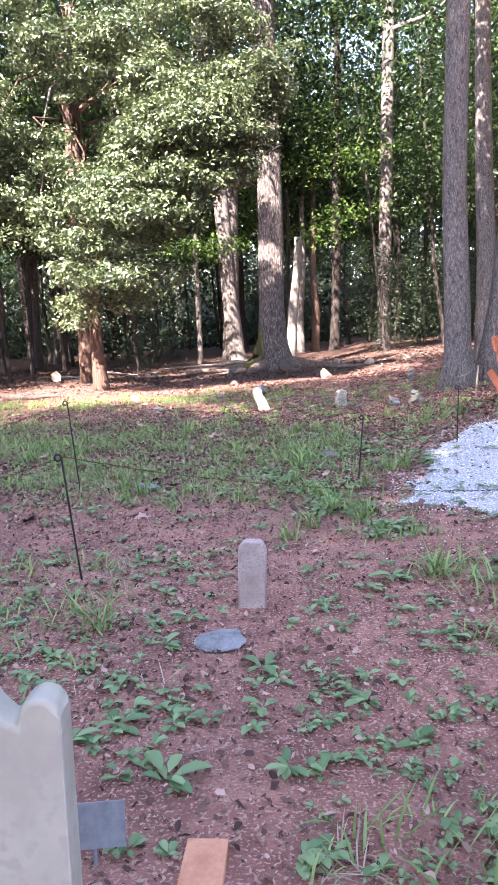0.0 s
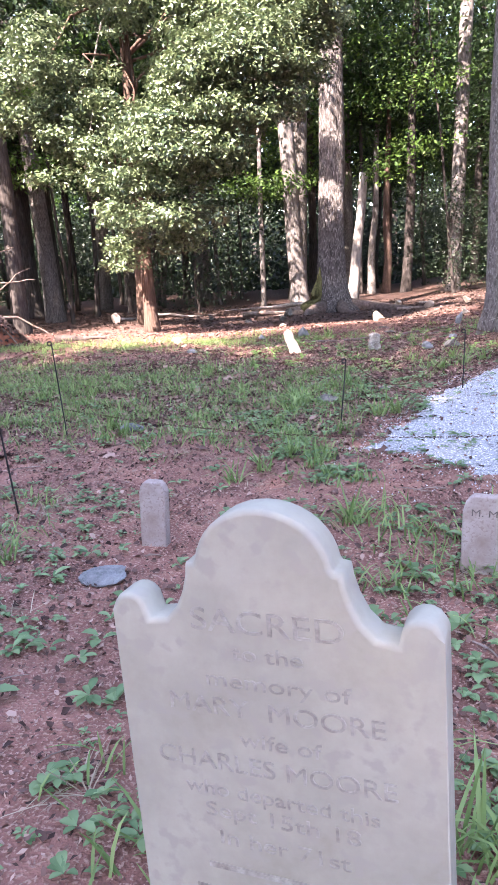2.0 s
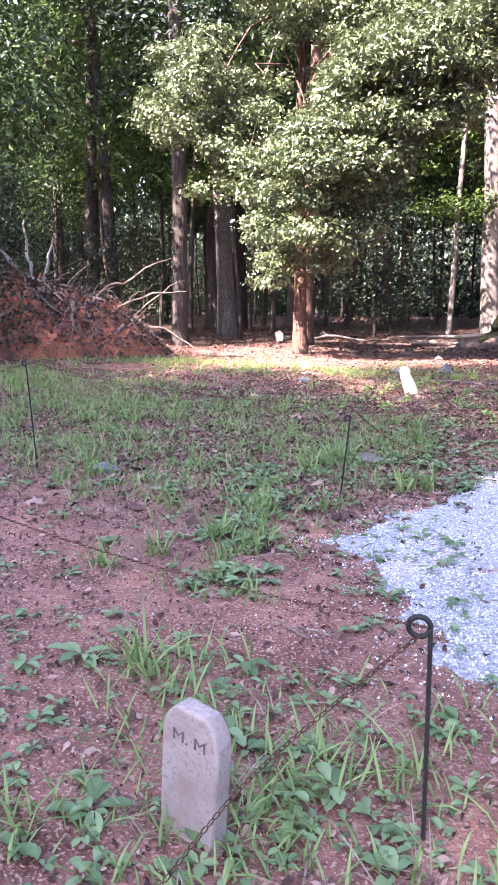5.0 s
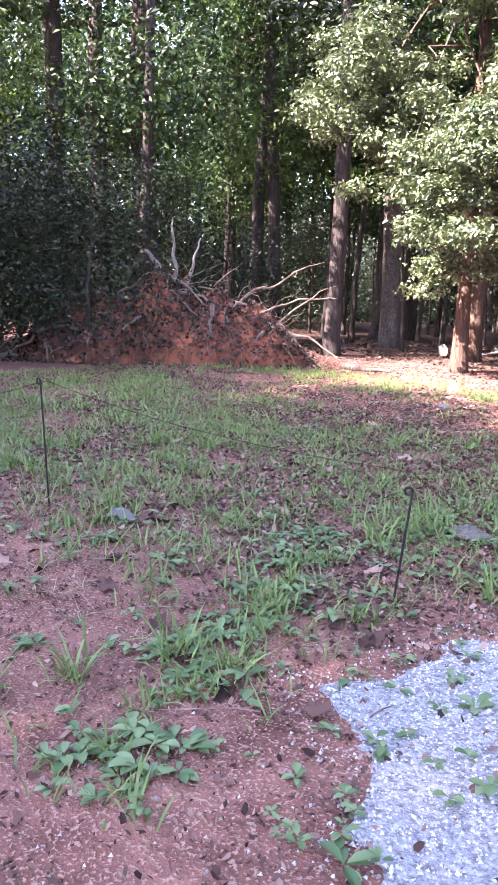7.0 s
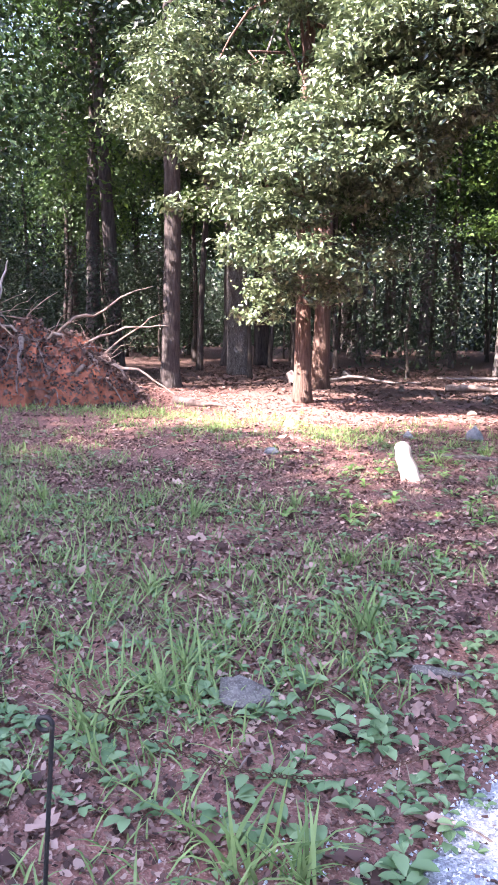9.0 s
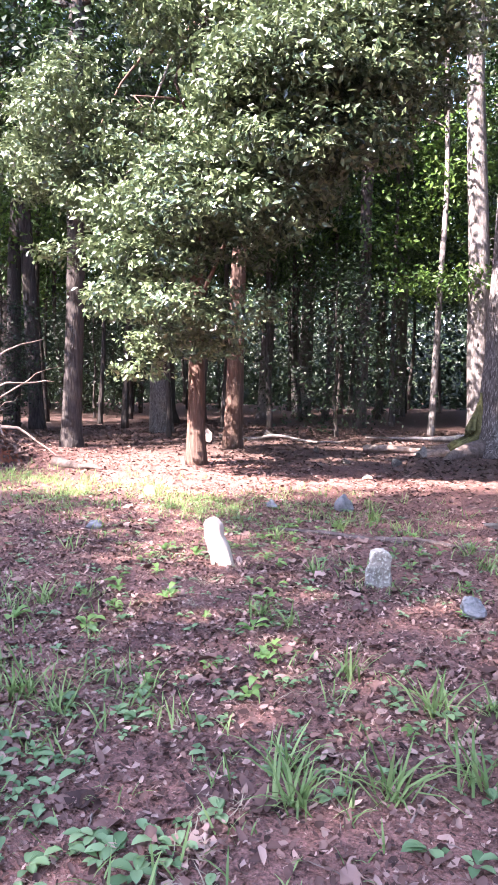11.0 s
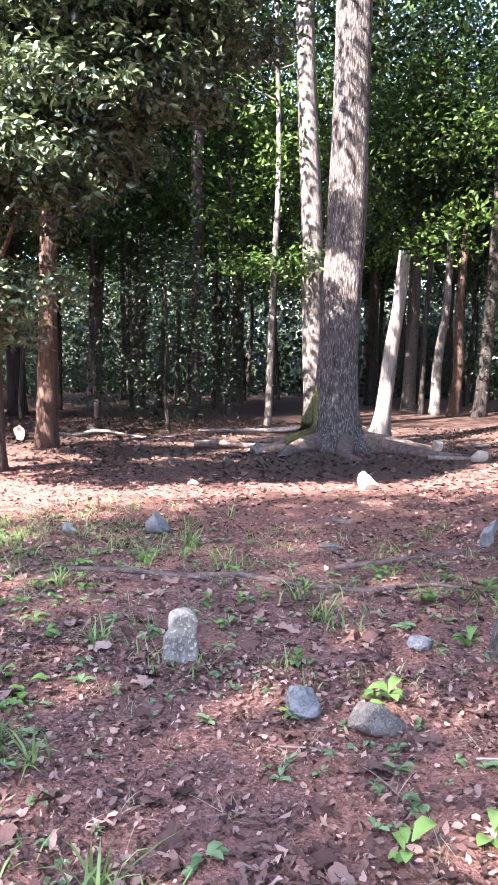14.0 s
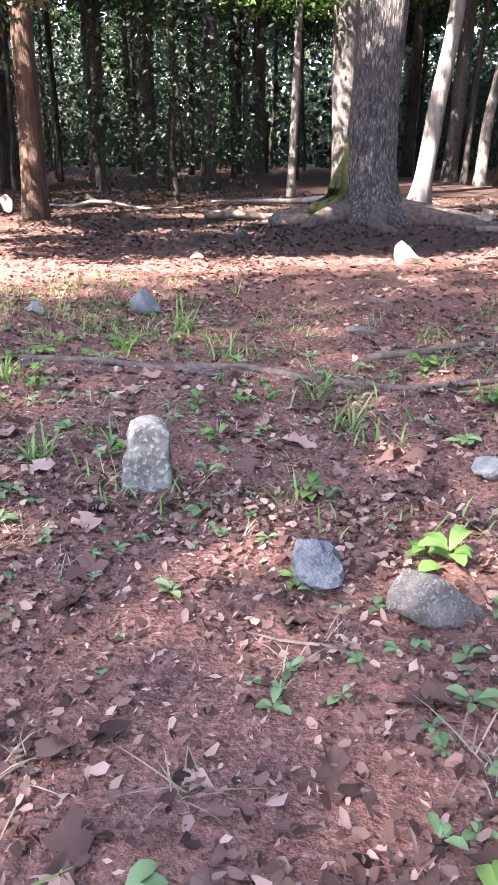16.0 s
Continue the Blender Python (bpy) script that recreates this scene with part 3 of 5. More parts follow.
tree("mottled_tree", (-13.0, 28.3), (-13.4, 29.0, 11), 0.34, 0.25, BARK_DARK, "thick mottled trunk in the shade", "tree", 0.5, ([((-13.3, 29, 11), (3.4, 3.4, 2.8), 1)], 200, 16, 0.45, 0.22), LEAF_WOOD, 17, 16, 0.1, 5, 2.5)
for k, (x, y, dx, dy, r) in enumerate([(-16.6, 16.4, -1.8, 0.8, 0.36), (-17.4, 18.5, -1.9, 1.0, 0.34), (-14.9, 18.2, -1.6, 1.0, 0.42), (-12.2, 15.9, -0.5, 0.6, 0.16), (-15.2, 23.3, -0.4, 0.8, 0.25)]):
    tree("edge_tree", (x, y), (x + dx, y + dy, 13), r, r * 0.6, BARK_DARK, "dark upright trunk at the edge of the clearing", "tree", 0.3, ([((x + dx, y + dy, 12), (3.4, 3.4, 3), 1), ((x + 0.5, y, 6.5), (1.8, 1.8, 1.2), 0.4)], 260, 16, 0.45, 0.2), LEAF_WOOD if k != 4 else LEAF_YELLOW, 70 + k, 12, 0.15, 6, 2.5, "edge trees")

tree("maple_sapling", (3.5, 28.2), (2.6, 27.2, 9.5), 0.07, 0.02, BARK_DARK, "maple sapling with bright sunlit yellow-green sprays", "tree", 0.2,
     ([((1.4, 25.8, 6.6), (1.3, 0.9, 0.5), 1), ((2.2, 26.2, 5.2), (1.4, 0.9, 0.4), 1), ((1.6, 26.4, 8.2), (1.5, 1.0, 0.6), 1), ((2.6, 26.4, 7.2), (1.2, 0.9, 0.5), 1), ((1.0, 26.0, 4.4), (0.9, 0.7, 0.35), 0.6)], 130, 13, 0.3, 0.15), LEAF_YELLOW, 81, 8, 0.2, 9, 1.3)
tree("maple_sapling", (-9.2, 23.6), (-9.5, 23.4, 9), 0.07, 0.02, BARK_DARK, "maple sapling with light green sprays", "tree", 0.2,
     ([((-9.6, 23.0, 6.8), (1.5, 0.9, 0.6), 1), ((-10.3, 23.2, 5.0), (1.3, 0.9, 0.5), 1), ((-9.0, 23.2, 8.6), (1.5, 1.0, 0.7), 1)], 170, 14, 0.26, 0.17), LEAF_YELLOW, 82, 8, 0.2, 7, 1.3)

# the holly: a low spreading evergreen
HOLLY_LOBES = [((-4.4, 18.2, 6.6), (3.0, 2.6, 2.6), 5), ((-4.1, 17.0, 2.95), (1.35, 1.1, 1.45), 2.4), ((-2.1, 17.2, 5.2), (1.9, 1.6, 1.6), 3.2), ((-5.4, 17.3, 4.7), (1.3, 1.2, 1.3), 1.4),
               ((-6.9, 18.0, 6.2), (1.6, 1.5, 1.3), 1.8), ((-4.6, 18.4, 9.6), (3.2, 2.8, 2.2), 3), ((-2.3, 18.0, 8.0), (2.0, 1.8, 1.6), 1.6), ((-1.2, 17.6, 5.7), (1.4, 1.1, 1.5), 2.6), ((-1.0, 18.8, 7.6), (1.4, 1.2, 1.2), 1.0), ((-1.6, 16.6, 5.3), (1.2, 0.8, 1.1), 2.4), ((-2.9, 16.5, 4.3), (1.1, 0.8, 0.9), 1.8), ((-0.7, 17.0, 6.6), (1.2, 0.9, 1.0), 1.8)]
gh = random.Random(41)
SPRAYS = []
for c0, r0, w0 in HOLLY_LOBES:
    for k in range(int(8 * w0)):
        d0 = Vector((gh.gauss(0, 1), gh.gauss(0, 1) - 0.35, gh.gauss(0, 1))).normalized()
        s0 = gh.uniform(0.55, 1.05)
        q0 = gh.uniform(0.26, 0.62)
        SPRAYS.append(((c0[0] + d0.x * r0[0] * s0, c0[1] + d0.y * r0[1] * s0, c0[2] + d0.z * r0[2] * s0), (q0 * 1.2, q0, q0 * 0.6), q0 ** 1.6))
HOLLY = tree("holly_tree", (-4.75, 18.65), (-5.1, 19.2, 9.5), 0.165, 0.08, BARK_RED, "broad evergreen holly with sunlit glossy leaves", "tree", 0.4, (SPRAYS, 5400, 26, 0.125, 0.112), LEAF_HOLLY, 18, 14, 0.12)
hp = trunk_points((0, 0, 0), (-0.45, 0.7, 9.5), 2.5, 14, 0.12, 18)
gg = random.Random(3)
for k in range(18):
    L = HOLLY_LOBES[k % len(HOLLY_LOBES)]
    p = Vector(hp[3 + (k * 3) % 10])
    e = Vector((L[0][0] + 4.45 + gg.uniform(-1, 1) * L[1][0] * 0.8, L[0][1] - 18.2 + gg.uniform(-1, 0.6) * L[1][1], L[0][2] + gg.uniform(-0.7, 0.7) * L[1][2]))
    q = [p.lerp(e, s) + Vector((gg.uniform(-1, 1), gg.uniform(-1, 1), gg.uniform(-1, 1) + 1.2 * math.sin(s * 3.1))) * 0.3 * (0 < s < 1) for s in (0, 0.2, 0.4, 0.6, 0.8, 1)]
    v, f = tube(q, [0.045, 0.038, 0.03, 0.022, 0.014, 0.005], 6)
    mesh_ob("limb", v, f, DEADWOOD if k in (3, 10, 14) else BARK_RED, HOLLY, smooth=True)


# ---- stones ----
def slab_bm(profile, thick, bevel=0.012):
    """An upright slab: an outline in x-z, extruded in y, with worn edges."""
    bm = bmesh.new()
    vs = [bm.verts.new((x, -thick / 2, z)) for x, z in profile]
    f = bm.faces.new(vs)
    r = bmesh.ops.extrude_face_region(bm, geom=[f])
    bmesh.ops.translate(bm, vec=(0, thick, 0), verts=[e for e in r["geom"] if isinstance(e, bmesh.types.BMVert)])
    bmesh.ops.recalc_face_normals(bm, faces=bm.faces)
    ed = [e for e in bm.edges if abs(e.verts[0].co.y - e.verts[1].co.y) < 1e-5]
    bmesh.ops.bevel(bm, geom=ed, offset=bevel, segments=2, affect="EDGES", profile=0.6)
    for q in bm.faces:
        q.smooth = len(q.verts) == 4 and q.calc_area() < 0.01
    return bm


def carve(parent, text, size, x, z, y, material=None, wide=1.0):
    cu = bpy.data.curves.new("letters", "FONT")
    cu.body, cu.size, cu.align_x, cu.extrude = text, size, "CENTER", 0.0012
    tmp = new("letters_tmp", cu)
    me = bpy.data.meshes.new_from_object(tmp.evaluated_get(bpy.context.evaluated_depsgraph_get()))
    bpy.data.objects.remove(tmp)
    bpy.data.curves.remove(cu)
    me.materials.clear()
    me.materials.append(material or LETTER)
    ob = tagged(new("carved_line", me), "shallow weathered carved lettering", kind="stuff")
    ob.parent = parent
    ob.matrix_local = pose(x, y, z, 90, 0, 0) @ Matrix.Diagonal((wide, 1, 1, 1))
    return ob


def arc(cx, cz, r, a0, a1, n, sx=1.0):
    return [(cx + sx * r * math.cos(radians(a0 + (a1 - a0) * i / (n - 1))), cz + r * math.sin(radians(a0 + (a1 - a0) * i / (n - 1)))) for i in range(n)]


def headstone(m, w, h, label):
    hw = w / 2
    right = [(hw, -0.25), (hw, h - 0.2)] + arc(hw - 0.034, h - 0.2, 0.034, 0, 150, 7)
    right += [(hw - 0.072, h - 0.212), (0.186, h - 0.207), (0.165, h - 0.185), (0.150, h - 0.155), (0.141, h - 0.125), (0.138, h - 0.102), (0.124, h - 0.1)]
    top = [(x, h - 0.11 + (z - 0) * 0.11) for x, z in arc(0, 0, 1.0, 8, 172, 19, 0.121)]
    left = [(-x, z) for x, z in reversed(right)]
    root = empty("headstone", m, label, "headstone", "tall headstones")
    part("slab", slab_bm(right + top + left, 0.07, 0.010), STONE_PALE, root)
    return root


HEAD = headstone(pose(1.335, 1.269, 0.009, 0, -1.7, -10.5), 0.582, 1.04, "pale grey carved headstone with scrolled shoulders and arched top")
yf = -0.0362
for text, size, z, wide, x in [("SACRED", 0.060, 0.820, 1.25, 0.0), ("to the", 0.040, 0.770, 1.3, 0.0), ("memory of", 0.040, 0.716, 1.45, 0.01), ("MARY  MOORE", 0.048, 0.660, 1.22, 0.0), ("wife of", 0.040, 0.604, 1.35, 0.01),
                               ("CHARLES MOORE", 0.048, 0.548, 1.16, -0.01), ("who departed this", 0.040, 0.493, 1.22, 0.0), ("Sept 15th 18", 0.042, 0.448, 1.35, 0.0), ("In her 71st", 0.042, 0.392, 1.35, 0.0)]:
    carve(HEAD, text, size, x, z, yf, None, wide)
for z, w in ((0.34, 0.30), (0.285, 0.36)):
    bm = bmesh.new()
    bmesh.ops.create_cube(bm, size=1, matrix=pose(0, yf, z) @ Matrix.Diagonal((w, 0.0015, 0.012, 1)))
    part("carved_line", bm, LETTER, HEAD)
headstone(pose(-0.135, 1.10, 0.0, -1, 1, 4), 0.545, 1.065, "weathered cream headstone with scrolled shoulders beside a steel plate")

plate = empty("steel_marker", pose(-0.07, 1.82, -0.05, -10, 0, 8), "small grey steel marker plate on a stake", "marker")
bm = slab_bm([(-0.09, 0.10), (0.09, 0.10), (0.09, 0.23), (-0.09, 0.23)], 0.004, 0.001)
part("plate", bm, STEEL, plate)
bm = bmesh.new()
bmesh.ops.create_cone(bm, cap_ends=True, segments=8, radius1=0.006, radius2=0.006, depth=0.3, matrix=pose(0, 0.008, 0.02))
part("stake", bm, STEEL, plate)


def footstone(m, w, h, t, material, label, letters=""):
    root = empty("footstone", m, label, "footstone", "small footstones")
    prof = [(w / 2, -0.15), (w / 2 * 1.02, h - w * 0.42)] + arc(0, h - w * 0.42, w * 0.5, 8, 172, 11)[0:] + [(-w / 2 * 1.02, h - w * 0.42), (-w / 2, -0.15)]
    prof = [(x, min(z, h)) for x, z in prof]
    part("slab", slab_bm(prof, t, 0.009), material, root)
    if letters:
        carve(root, letters, 0.045, 0, h - w * 0.5, -t / 2 - 0.0012, LETTER_DARK, 1.3)
    return root


footstone(pose(0.235, 3.71, height(0.235, 3.71), 1, 3, -4), 0.145, 0.36, 0.065, STONE_GREY, "small rounded brown footstone in bare clay")
footstone(pose(1.895, 3.47, height(1.895, 3.47), -2, 2, -10), 0.19, 0.37, 0.06, STONE_GREY, "round-topped pale brown footstone with two initials", "M. M")


def rock(name, x, y, size, material, label, seed, category="stone", sink=0.15, lean=(0, 0, 0), facets=9, group="loose stones", z=None, jag=0.06):
    """A fieldstone: a lump cut by a few planes and roughened."""
    bm = bmesh.new()
    bmesh.ops.create_icosphere(bm, subdivisions=3, radius=0.5)
    gr = random.Random(seed)
    planes = []
    for k in range(facets):
        d = Vector((gr.uniform(-1, 1), gr.uniform(-1, 1), gr.uniform(-0.6, 1))).normalized()
        planes.append((d, gr.uniform(0.17, 0.31)))
    for vtx in bm.verts:
        for d, o in planes:
            k = vtx.co.dot(d) - o
            if k > 0:
                vtx.co -= d * k
        vtx.co += vtx.co.normalized() * jag * noise.noise(vtx.co * 3.5 + Vector((seed, 0, 0)))
        vtx.co += vtx.co.normalized() * 0.02 * noise.noise(vtx.co * 9 + Vector((seed, 3, 0)))
    me = bpy.data.meshes.new(name)
    zmin = min(vtx.co.z for vtx in bm.verts)
    for vtx in bm.verts:
        vtx.co = Vector((vtx.co.x * size[0] * 1.15, vtx.co.y * size[1] * 1.15, (vtx.co.z - zmin) * size[2] * 1.15 - sink * size[2]))
    bm.to_mesh(me)
    bm.free()
    me.materials.append(material)
    ob = new(name, me)
    ob.matrix_world = pose(x, y, height(x, y) if z is None else z, *lean)
    return tagged(ob, label, category, group)


def markstone(x, y, w, h, t, material, label, seed, lean=(0, 0, 0)):
    """A rough upright fieldstone set as a grave marker."""
    gr = random.Random(seed)
    prof = [(w / 2, -0.12)]
    for i in range(5):
        prof.append((w / 2 * (1.04 - 0.03 * i + gr.uniform(-0.06, 0.06)), h * (0.16 + 0.16 * i)))
    prof += [(w * 0.36, h * 0.93), (w * 0.12, h), (-w * 0.15, h * 0.985), (-w * 0.38, h * 0.9)]
    for i in range(5):
        prof.append((-w / 2 * (0.92 + 0.03 * i + gr.uniform(-0.06, 0.06)), h * (0.76 - 0.16 * i)))
    prof.append((-w / 2, -0.12))
    bm = slab_bm(prof, t, min(w, t) * 0.16)
    bmesh.ops.triangulate(bm, faces=[f for f in bm.faces if len(f.verts) > 4])
    bmesh.ops.subdivide_edges(bm, edges=bm.edges, cuts=1, use_grid_fill=True)
    for vtx in bm.verts:
        vtx.co += Vector((noise.noise(vtx.co * 14 + Vector((seed, 0, 0))), noise.noise(vtx.co * 14 + Vector((0, seed, 0))), 0)) * t * 0.16
    me = bpy.data.meshes.new("grave_marker")
    bm.to_mesh(me)
    bm.free()
    me.materials.append(material)
    ob = new("grave_marker", me)
    ob.matrix_world = pose(x, y, height(x, y), *lean)
    return tagged(ob, label, "grave marker", "rough grave markers")


markstone(-0.2, 12.68, 0.17, 0.42, 0.08, STONE_WHITE, "pale leaning fieldstone grave marker in a sun patch", 2, (-6, -20, 14))
markstone(1.12, 12.88, 0.19, 0.30, 0.12, LICHEN, "rough lichen-spotted upright fieldstone marker", 3, (-2, 4, 34))
rock("white_stone", 1.05, 19.35, (0.30, 0.2, 0.28), STONE_WHITE, "white pointed stone on the sunlit leaf litter", 5, lean=(0, 0, 20), facets=7)
rock("blue_grey_stone", -0.45, 15.75, (0.26, 0.2, 0.27), STONE_BLUE, "blue-grey upright fieldstone among grass", 6, lean=(0, 0, 10), facets=6)
rock("blue_grey_stone", -1.3, 15.4, (0.2, 0.16, 0.15), STONE_BLUE, "small grey fieldstone half sunk in grass", 7)
rock("blue_grey_stone", 2.72, 15.85, (0.20, 0.14, 0.26), STONE_BLUE, "grey upright fieldstone near the oak", 8, lean=(0, 12, 0))
rock("white_stone", 3.05, 18.3, (0.24, 0.18, 0.24), STONE_WHITE, "pale angular stone behind the oak", 9)
rock("white_stone", 1.5, 24.6, (0.25, 0.2, 0.3), STONE_WHITE, "pale small upright stone in the wood", 19)
rock("white_stone", -1.3, 18.6, (0.19, 0.15, 0.12), STONE_WHITE, "small round pale stone on leaf litter", 10)
rock("white_stone", -3.12, 15.25, (0.24, 0.18, 0.2), STONE_WHITE, "pale rounded stone in sunlit grass", 11)
rock("flat_stone", -2.22, 13.25, (0.27, 0.2, 0.14), STONE_BLUE, "low grey-blue stone in the grass", 12, sink=0.3)
rock("white_stone", -7.4, 22.8, (0.42, 0.3, 0.42), STONE_GREY, "pale upright stone beside the holly trunk", 13)
rock("flat_stone", 0.74, 8.13, (0.36, 0.28, 0.13), STONE_BROWN, "flat grey stone half covered by leaves", 14, sink=0.3)
rock("flat_stone", 1.42, 8.75, (0.30, 0.12, 0.07), STONE_BROWN, "flat narrow brown stone under leaves", 24, sink=0.3)
rock("flat_stone", -0.91, 6.6, (0.3, 0.22, 0.10), STONE_BLUE, "flat grey stone in the grass", 15, sink=0.3)
rock("angular_stone", 1.95, 12.4, (0.21, 0.18, 0.16), STONE_BLUE, "angular blue-grey broken stone", 16, facets=6, jag=0.16)
rock("round_stone", 2.36, 12.3, (0.29, 0.2, 0.17), STONE_BROWN, "blunt dark grey-brown stone on leaf litter", 17, facets=7)
rock("angular_stone", 2.42, 13.25, (0.16, 0.14, 0.11), STONE_BLUE, "small blue-grey angular stone on leaf litter", 18)
rock("flat_stone", 1.33, 15.7, (0.28, 0.2, 0.08), STONE_BROWN, "flat grey-brown stone sunk in clay", 20, sink=0.3)
rock("flat_stone", 1.2, 16.9, (0.4, 0.2, 0.08), STONE_BROWN, "low flat stone in clay", 25, sink=0.3)
for k, (x, y, s) in enumerate([(-6.6, 24.6, 0.4), (-1.75, 22.6, 0.32), (-1.65, 20.8, 0.24), (-4.1, 22.4, 0.24), (-2.6, 20.6, 0.2), (3.4, 21.5, 0.3), (2.4, 22.6, 0.3), (4.4, 20.4, 0.3)]):
    rock("round_stone", x, y, (s, s * 0.7, s * 0.8), STONE_BROWN if k < 5 else STONE_WHITE, "weathered stone on the shaded wood floor", 30 + k, group="stones in the wood")
rock("slate_plaque", 0.13, 3.27, (0.24, 0.19, 0.05), STONE_BLUE, "broken flat slate lying on bare clay", 40, sink=0.2, facets=3)
bm = slab_bm([(-0.06, 0), (0.06, 0), (0.06, 0.20), (-0.06, 0.20)], 0.05, 0.004)
pv = part("paver", bm, BRICK, None)
pv.matrix_world = pose(0.24, 1.70, 0.012, -90, 0, 0)
tagged(pv, "flat orange fired-clay paver sunk in the soil", "paver")


# ---- iron posts and chains ----
def iron_post(x, y, h, lean, label, ring=False):
    root = empty("iron_post", pose(x, y, height(x, y), *lean), label, "post", "iron fence posts")
    gr = random.Random(int(x * 100))
    n = int(h / 0.012)
    v, f = tube([(0, 0, -0.12)] + [(0, 0, i * h / n) for i in range(n + 1)], [0.0065] + [0.0058 + 0.0011 * (i % 2) for i in range(n + 1)], 7)
    mesh_ob("rod", v, f, IRON, root, smooth=True)
    R = 0.027 if ring else 0.019
    pts = [(R * math.cos(a) - R, 0.004 * a / 6, h + R * math.sin(a)) for a in np.linspace(0, 5.9, 18)]
    v, f = tube(pts, [0.0075 if ring else 0.0065] * 18, 7)
    o = mesh_ob("eye", v, f, IRON, root, smooth=True)
    o["label"] = "bent iron eye"
    return root


iron_post(-0.84, 4.2, 0.77, (3, -4, 20), "black ribbed iron post with a small eye")
iron_post(-1.52, 6.4, 0.87, (1, -3, 10), "black iron post standing in grass")
iron_post(1.0, 6.79, 0.605, (3, 5, 30), "black iron post leaning over the grass")
iron_post(2.2, 8.3, 0.62, (0, 2, 0), "black iron post at the edge of the gravel")
iron_post(2.45, 3.72, 0.595, (0, -1, 15), "black iron post with rusty chain through its eye", True)
iron_post(-4.6, 5.6, 0.8, (0, 3, 0), "black iron post at the grass edge")
iron_post(4.4, 7.6, 0.6, (0, 0, 0), "black iron post beside the gravel")
stk = empty("wooden_stake", pose(3.05, 11.2, height(3.05, 11.2), 0, 3, 0), "thin pale stake with a slack string", "stake")
v, f = tube([(0, 0, -0.1), (0, 0, 0.3), (0.01, 0, 0.55)], [0.011, 0.010, 0.009], 6)
mesh_ob("stick", v, f, DEADWOOD, stk)
v, f = tube([(0.01, 0, 0.55), (-0.12, 0.05, 0.42), (-0.26, 0.1, 0.36)], [0.004] * 3, 4)
mesh_ob("string", v, f, DEADWOOD, stk)


def chain(points, label, pitch=0.021):
    """A hanging chain: links laid along a smooth line, each turned a quarter against the last."""
    pts = [Vector(p) for p in points]
    dense = []
    for i in range(len(pts) - 1):
        p0, p1, p2, p3 = pts[max(i - 1, 0)], pts[i], pts[i + 1], pts[min(i + 2, len(pts) - 1)]
        for s in np.linspace(0, 1, 60, endpoint=False):
            dense.append(0.5 * ((2 * p1) + (p2 - p0) * s + (2 * p0 - 5 * p1 + 4 * p2 - p3) * s * s + (3 * p1 - p0 - 3 * p2 + p3) * s ** 3))
    dense.append(pts[-1])
    out, acc, k = [], 0.0, 0
    for a, b in zip(dense, dense[1:]):
        acc += (b - a).length
        if acc >= pitch * 0.72:
            acc = 0.0
            d = (b - a).normalized()
            s = d.cross(Vector((0, 0, 1))).normalized()
            u = s.cross(d)
            if k % 2:
                s, u = u, -s
            ring = [a + d * math.cos(t) * pitch * 0.5 + s * math.sin(t) * pitch * 0.28 for t in np.linspace(0, 2 * math.pi, 9)]
            out.append(tube(ring, [pitch * 0.09] * 9, 4, cap=False))
            k += 1
    v, f = join(out)
    return tagged(mesh_ob("chain", v, f, RUST), label, "chain", "hanging chains")


def sag(a, b, drop, n=7):
    a, b = Vector(a), Vector(b)
    return [a.lerp(b, s) - Vector((0, 0, drop * 4 * s * (1 - s))) for s in np.linspace(0, 1, n)]


chain(sag((-0.88, 4.2, 0.76), (2.42, 3.73, 0.61), 0.12), "rusty chain sagging between two iron posts", 0.015)
chain([(2.42, 3.71, 0.60), (2.24, 3.58, 0.42), (2.08, 3.38, 0.25), (1.99, 3.02, 0.09), (1.98, 2.7, 0.035), (1.94, 2.2, 0.03)], "rusty chain drooping from its post to the ground")
chain(sag((-1.53, 6.4, 0.88), (1.03, 6.82, 0.67), 0.07), "thin rusty chain between posts across the grass", 0.013)
chain(sag((1.03, 6.82, 0.67), (2.2, 8.3, 0.72), 0.45), "thin rusty chain between posts beside the gravel")
chain(sag((-1.53, 6.4, 0.88), (-4.6, 5.6, 0.8), 0.25), "thin rusty chain over the grass")
chain(sag((-0.88, 4.2, 0.76), (-4.6, 5.6, 0.8), 0.35), "rusty chain running off over the grass")
chain(sag((2.2, 8.3, 0.72), (4.4, 7.6, 0.85), 0.2), "thin rusty chain over the gravel")


# ---- bench ----
def box(name, size, m, parent, material=WOOD, bevel=0.006, label=""):
    bm = bmesh.new()
    bmesh.ops.create_cube(bm, size=1, matrix=Matrix.Diagonal((*size, 1)))
    bmesh.ops.bevel(bm, geom=list(bm.edges), offset=bevel, segments=2, affect="EDGES")
    ob = part(name, bm, material, parent, label)
    ob.matrix_local = m
    return ob


